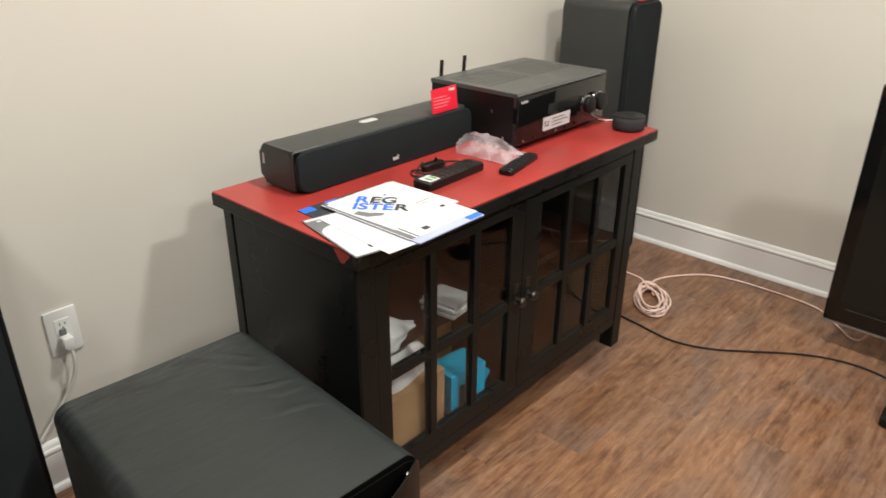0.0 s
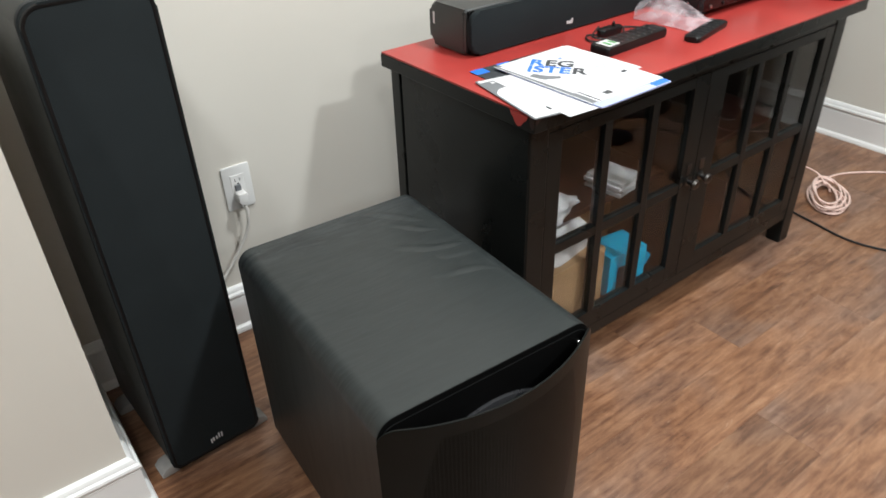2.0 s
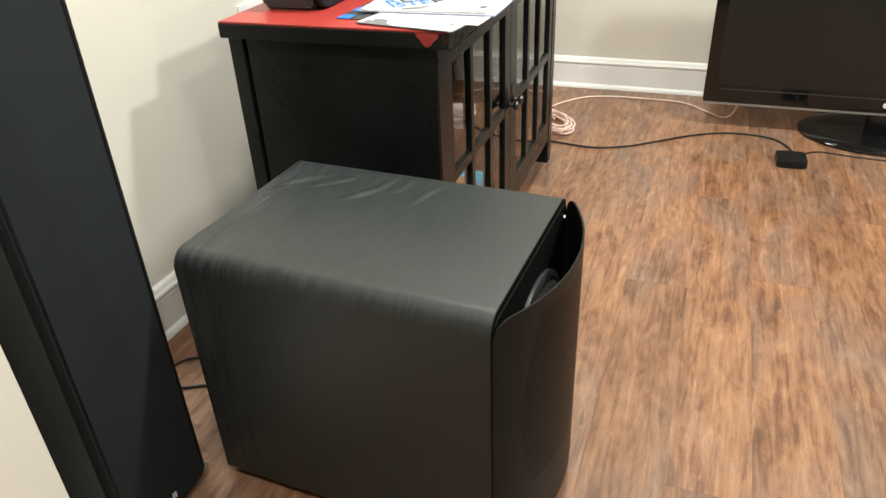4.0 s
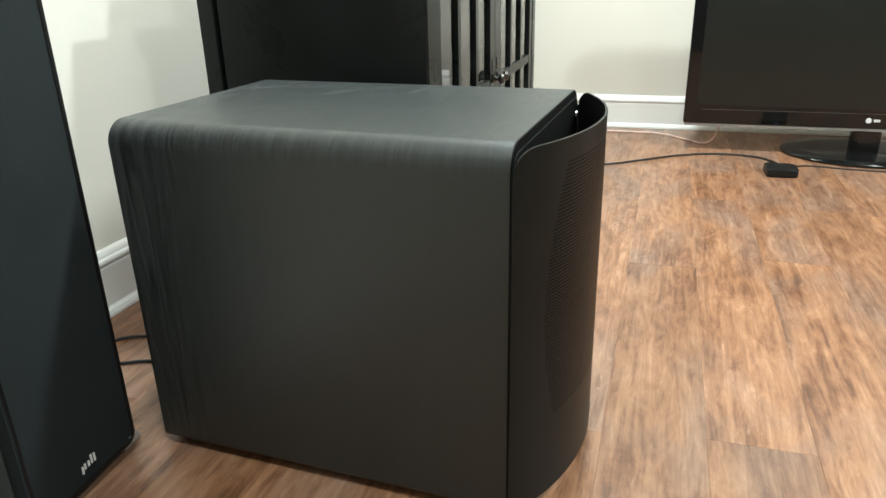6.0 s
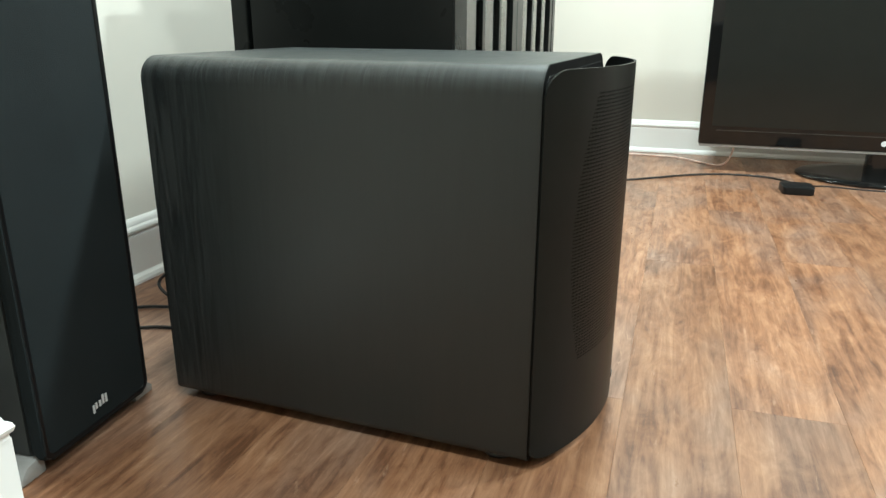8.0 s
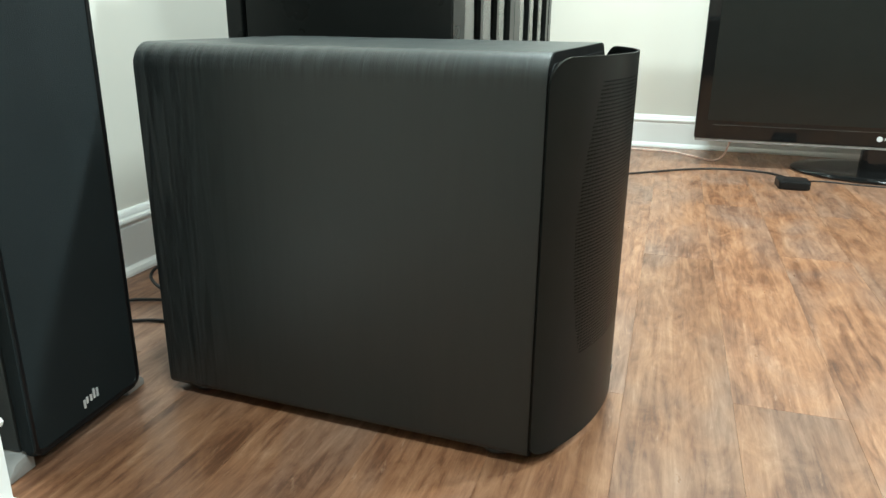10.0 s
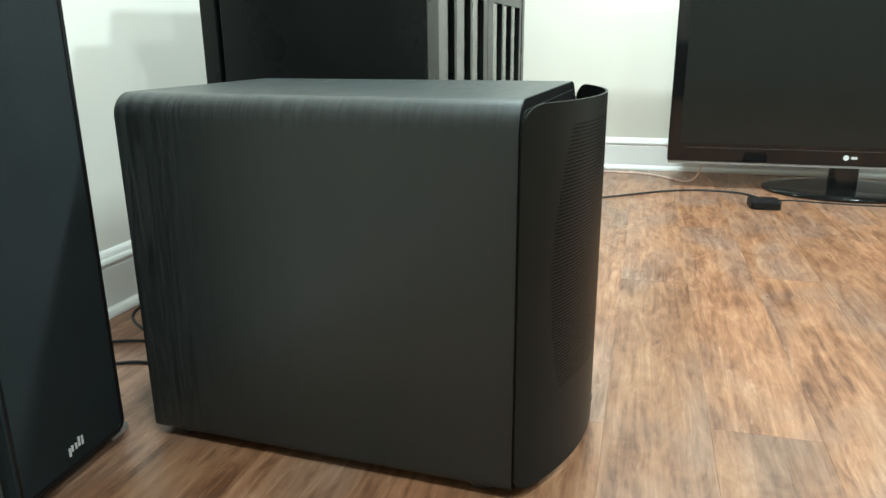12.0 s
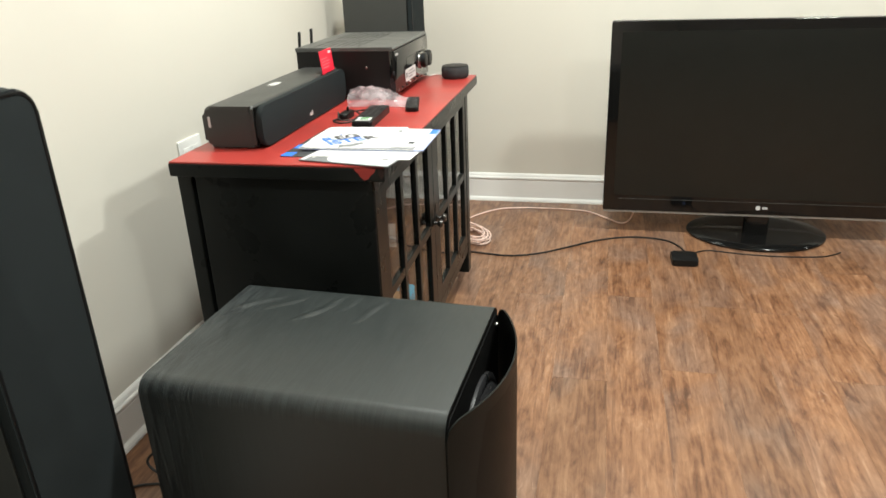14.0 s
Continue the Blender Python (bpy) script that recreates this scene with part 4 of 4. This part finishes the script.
for k in range(7 * 12 + 4):
    a = k * 2 * math.pi / 12 + 0.4
    lay = k // 12
    wob = [0.0, 0.012, -0.008, 0.015, -0.014, 0.006, -0.004, 0.01][lay]
    u, v = (0.1 + 0.4 * wob) * math.cos(a), (0.045 + wob) * math.sin(a)
    t = radians(122 + 7 * math.sin(lay * 2.1))
    loops.append((-1.015 + 0.01 * math.sin(lay * 3.0) + u * math.cos(t) - v * math.sin(t), 2.512 + 0.009 * math.cos(lay * 2.0) + u * math.sin(t) + v * math.cos(t), 0.004 + 0.0052 * lay + 0.002 * math.sin(a * 2)))
cord("speaker_cable", "coiled hank of pale pink clear speaker cord on the floor", loops, 0.0034, CORDPINK, 7, 3)
cord("speaker_cable", "end of pale speaker cord rising behind the cabinet", [(-1.05, 2.56, 0.03), (-1.1, 2.58, 0.05), (-1.16, 2.5, 0.1), (-1.2, 2.4, 0.16), (-1.3, 2.32, 0.26)], 0.003, CORDPINK)
cord("floor_cable", "thin black cord looping out from behind the subwoofer",
     [(-1.2, 0.85, 0.06), (-1.25, 0.86, 0.01), (-1.35, 0.865, F), (-1.45, 0.868, F), (-1.53, 0.84, F), (-1.54, 0.775, F), (-1.48, 0.755, F), (-1.42, 0.78, F), (-1.33, 0.79, F), (-1.23, 0.775, 0.03)], 0.003, CORDBLACK)
cord("floor_cable", "bunched black cord behind the subwoofer",
     [(-1.230, 0.910, 0.105), (-1.385, 0.910, 0.084), (-1.485, 0.910, 0.063), (-1.515, 0.895, 0.035), (-1.465, 0.885, 0.011), (-1.365, 0.890, 0.007), (-1.445, 0.900, 0.021), (-1.505, 0.910, 0.070), (-1.465, 0.920, 0.098), (-1.365, 0.920, 0.042), (-1.445, 0.915, 0.004), (-1.495, 0.910, 0.004), (-1.365, 0.910, 0.004)], 0.0032, CORDBLACK)


# ---------------------------------------------------------------- wall plates
def outlet(name, y, z, label, wide=False):
    """A plate on the west wall; local x points out of the wall."""
    o = tagged(thing(name, WEST, y, z), label, "wall outlet", group="wall plates")
    w, h = (0.0575 if wide else 0.036), 0.058
    part("plate", prism(round_rect(-w, w, -h, h, 0.004, 3), 0.0, 0.006, "x", 0.002), WHITEPLASTIC, o, smooth=True)
    for cy in ((-0.023, 0.023) if wide else (0.0,)):
        insert = part("insert", box(0.0055, 0.0075, cy - 0.0165, cy + 0.0165, -0.034, 0.034, 0.0006), TRIM, o)
        for cz in (-0.019, 0.019):
            slots = bmesh.new()
            for sy in (-0.006, 0.006):
                box(0.0074, 0.0078, cy + sy - 0.001, cy + sy + 0.001, cz - 0.002, cz + 0.006, bm=slots)
            box(0.0074, 0.0078, cy - 0.002, cy + 0.002, cz - 0.01, cz - 0.006, bm=slots)
            part("socket", slots, DARKINK, insert, "dark outlet openings")
    return o


outlet("wall_outlet", 0.75, 0.408, "white wall outlet with a white plug in it")
outlet("wall_outlet", 1.495, 0.615, "double white wall plate behind the cabinet", wide=True)
outlet("wall_outlet", 1.462, 0.38, "white wall outlet behind the cabinet")
plug = tagged(thing("power_plug", WEST + 0.0075, 0.748, 0.388), "white plug and cord hanging from the wall outlet", "plug")
part("plug_body", prism(round_rect(-0.012, 0.012, -0.014, 0.014, 0.005), 0.001, 0.03, "x", 0.003), WHITEPLASTIC, plug, smooth=True)
part("cord", tube([(0.022, 0, -0.008), (0.026, 0.002, -0.04), (0.022, -0.005, -0.085), (0.016, -0.035, -0.14), (0.014, -0.075, -0.19), (0.022, -0.12, -0.235), (0.03, -0.16, -0.3), (0.03, -0.17, -0.375)], 0.0042), CORDWHITE, plug, smooth=True)
part("grey_prong_cover", box(0.0, 0.006, -0.008, 0.006, 0.014, 0.03, 0.001), GREYINK, plug)

anchor = tagged(thing("wall_anchor", WEST, 0.67, 1.088), "small torn white plaster anchor in the wall", "wall anchor")
part("flake", shifted(ring(10, [(0.008, 0), (0.0065, 0.0015), (0.003, 0.003), (0.0005, 0.0035)], "x"), 0, 0, 0), TRIM, anchor, smooth=True)
part("torn_lip", shifted(box(0, 0.0035, -0.006, 0.01, -0.006, -0.003, 0.0008), 0, 0.002, -0.001, (20, 0, 0)), GREYINK, anchor)
tagged(part("wall_scratch", box(WEST, WEST + 0.0015, 0.678, 0.698, 1.042, 1.0445, 0.0005), TRIM), "small pale scratch on the wall paint", "scratch", kind="structure")


# ---------------------------------------------------------------- floor planks
PLANK_W, PLANK_L = 0.152, 1.22


def plank_mesh(length):
    bm = box(0.0001, PLANK_W - 0.0001, 0.0001, length - 0.0001, -0.0079, 0.0)
    edges = [e for e in bm.edges if all(v.co.z > -0.001 for v in e.verts)]
    bmesh.ops.bevel(bm, geom=edges, offset=0.0002, segments=1, affect="EDGES")
    data = bpy.data.meshes.new("plank")
    bm.to_mesh(data)
    bm.free()
    data.materials.append(PLANK)
    return data


plank_data = {}
x0 = WEST - 0.02
starts = random.Random(7)
while x0 < EAST:
    y0 = SOUTH - starts.uniform(0.05, PLANK_L)
    while y0 < NORTH:
        a, b = max(y0, SOUTH), min(y0 + PLANK_L, NORTH)
        key = round(b - a, 3)
        if key > 0.02:
            if key not in plank_data:
                plank_data[key] = plank_mesh(b - a)
            p = new("plank", plank_data[key])
            p.parent = floor
            p.location = (x0, a, 0)
        y0 += PLANK_L
    x0 += PLANK_W
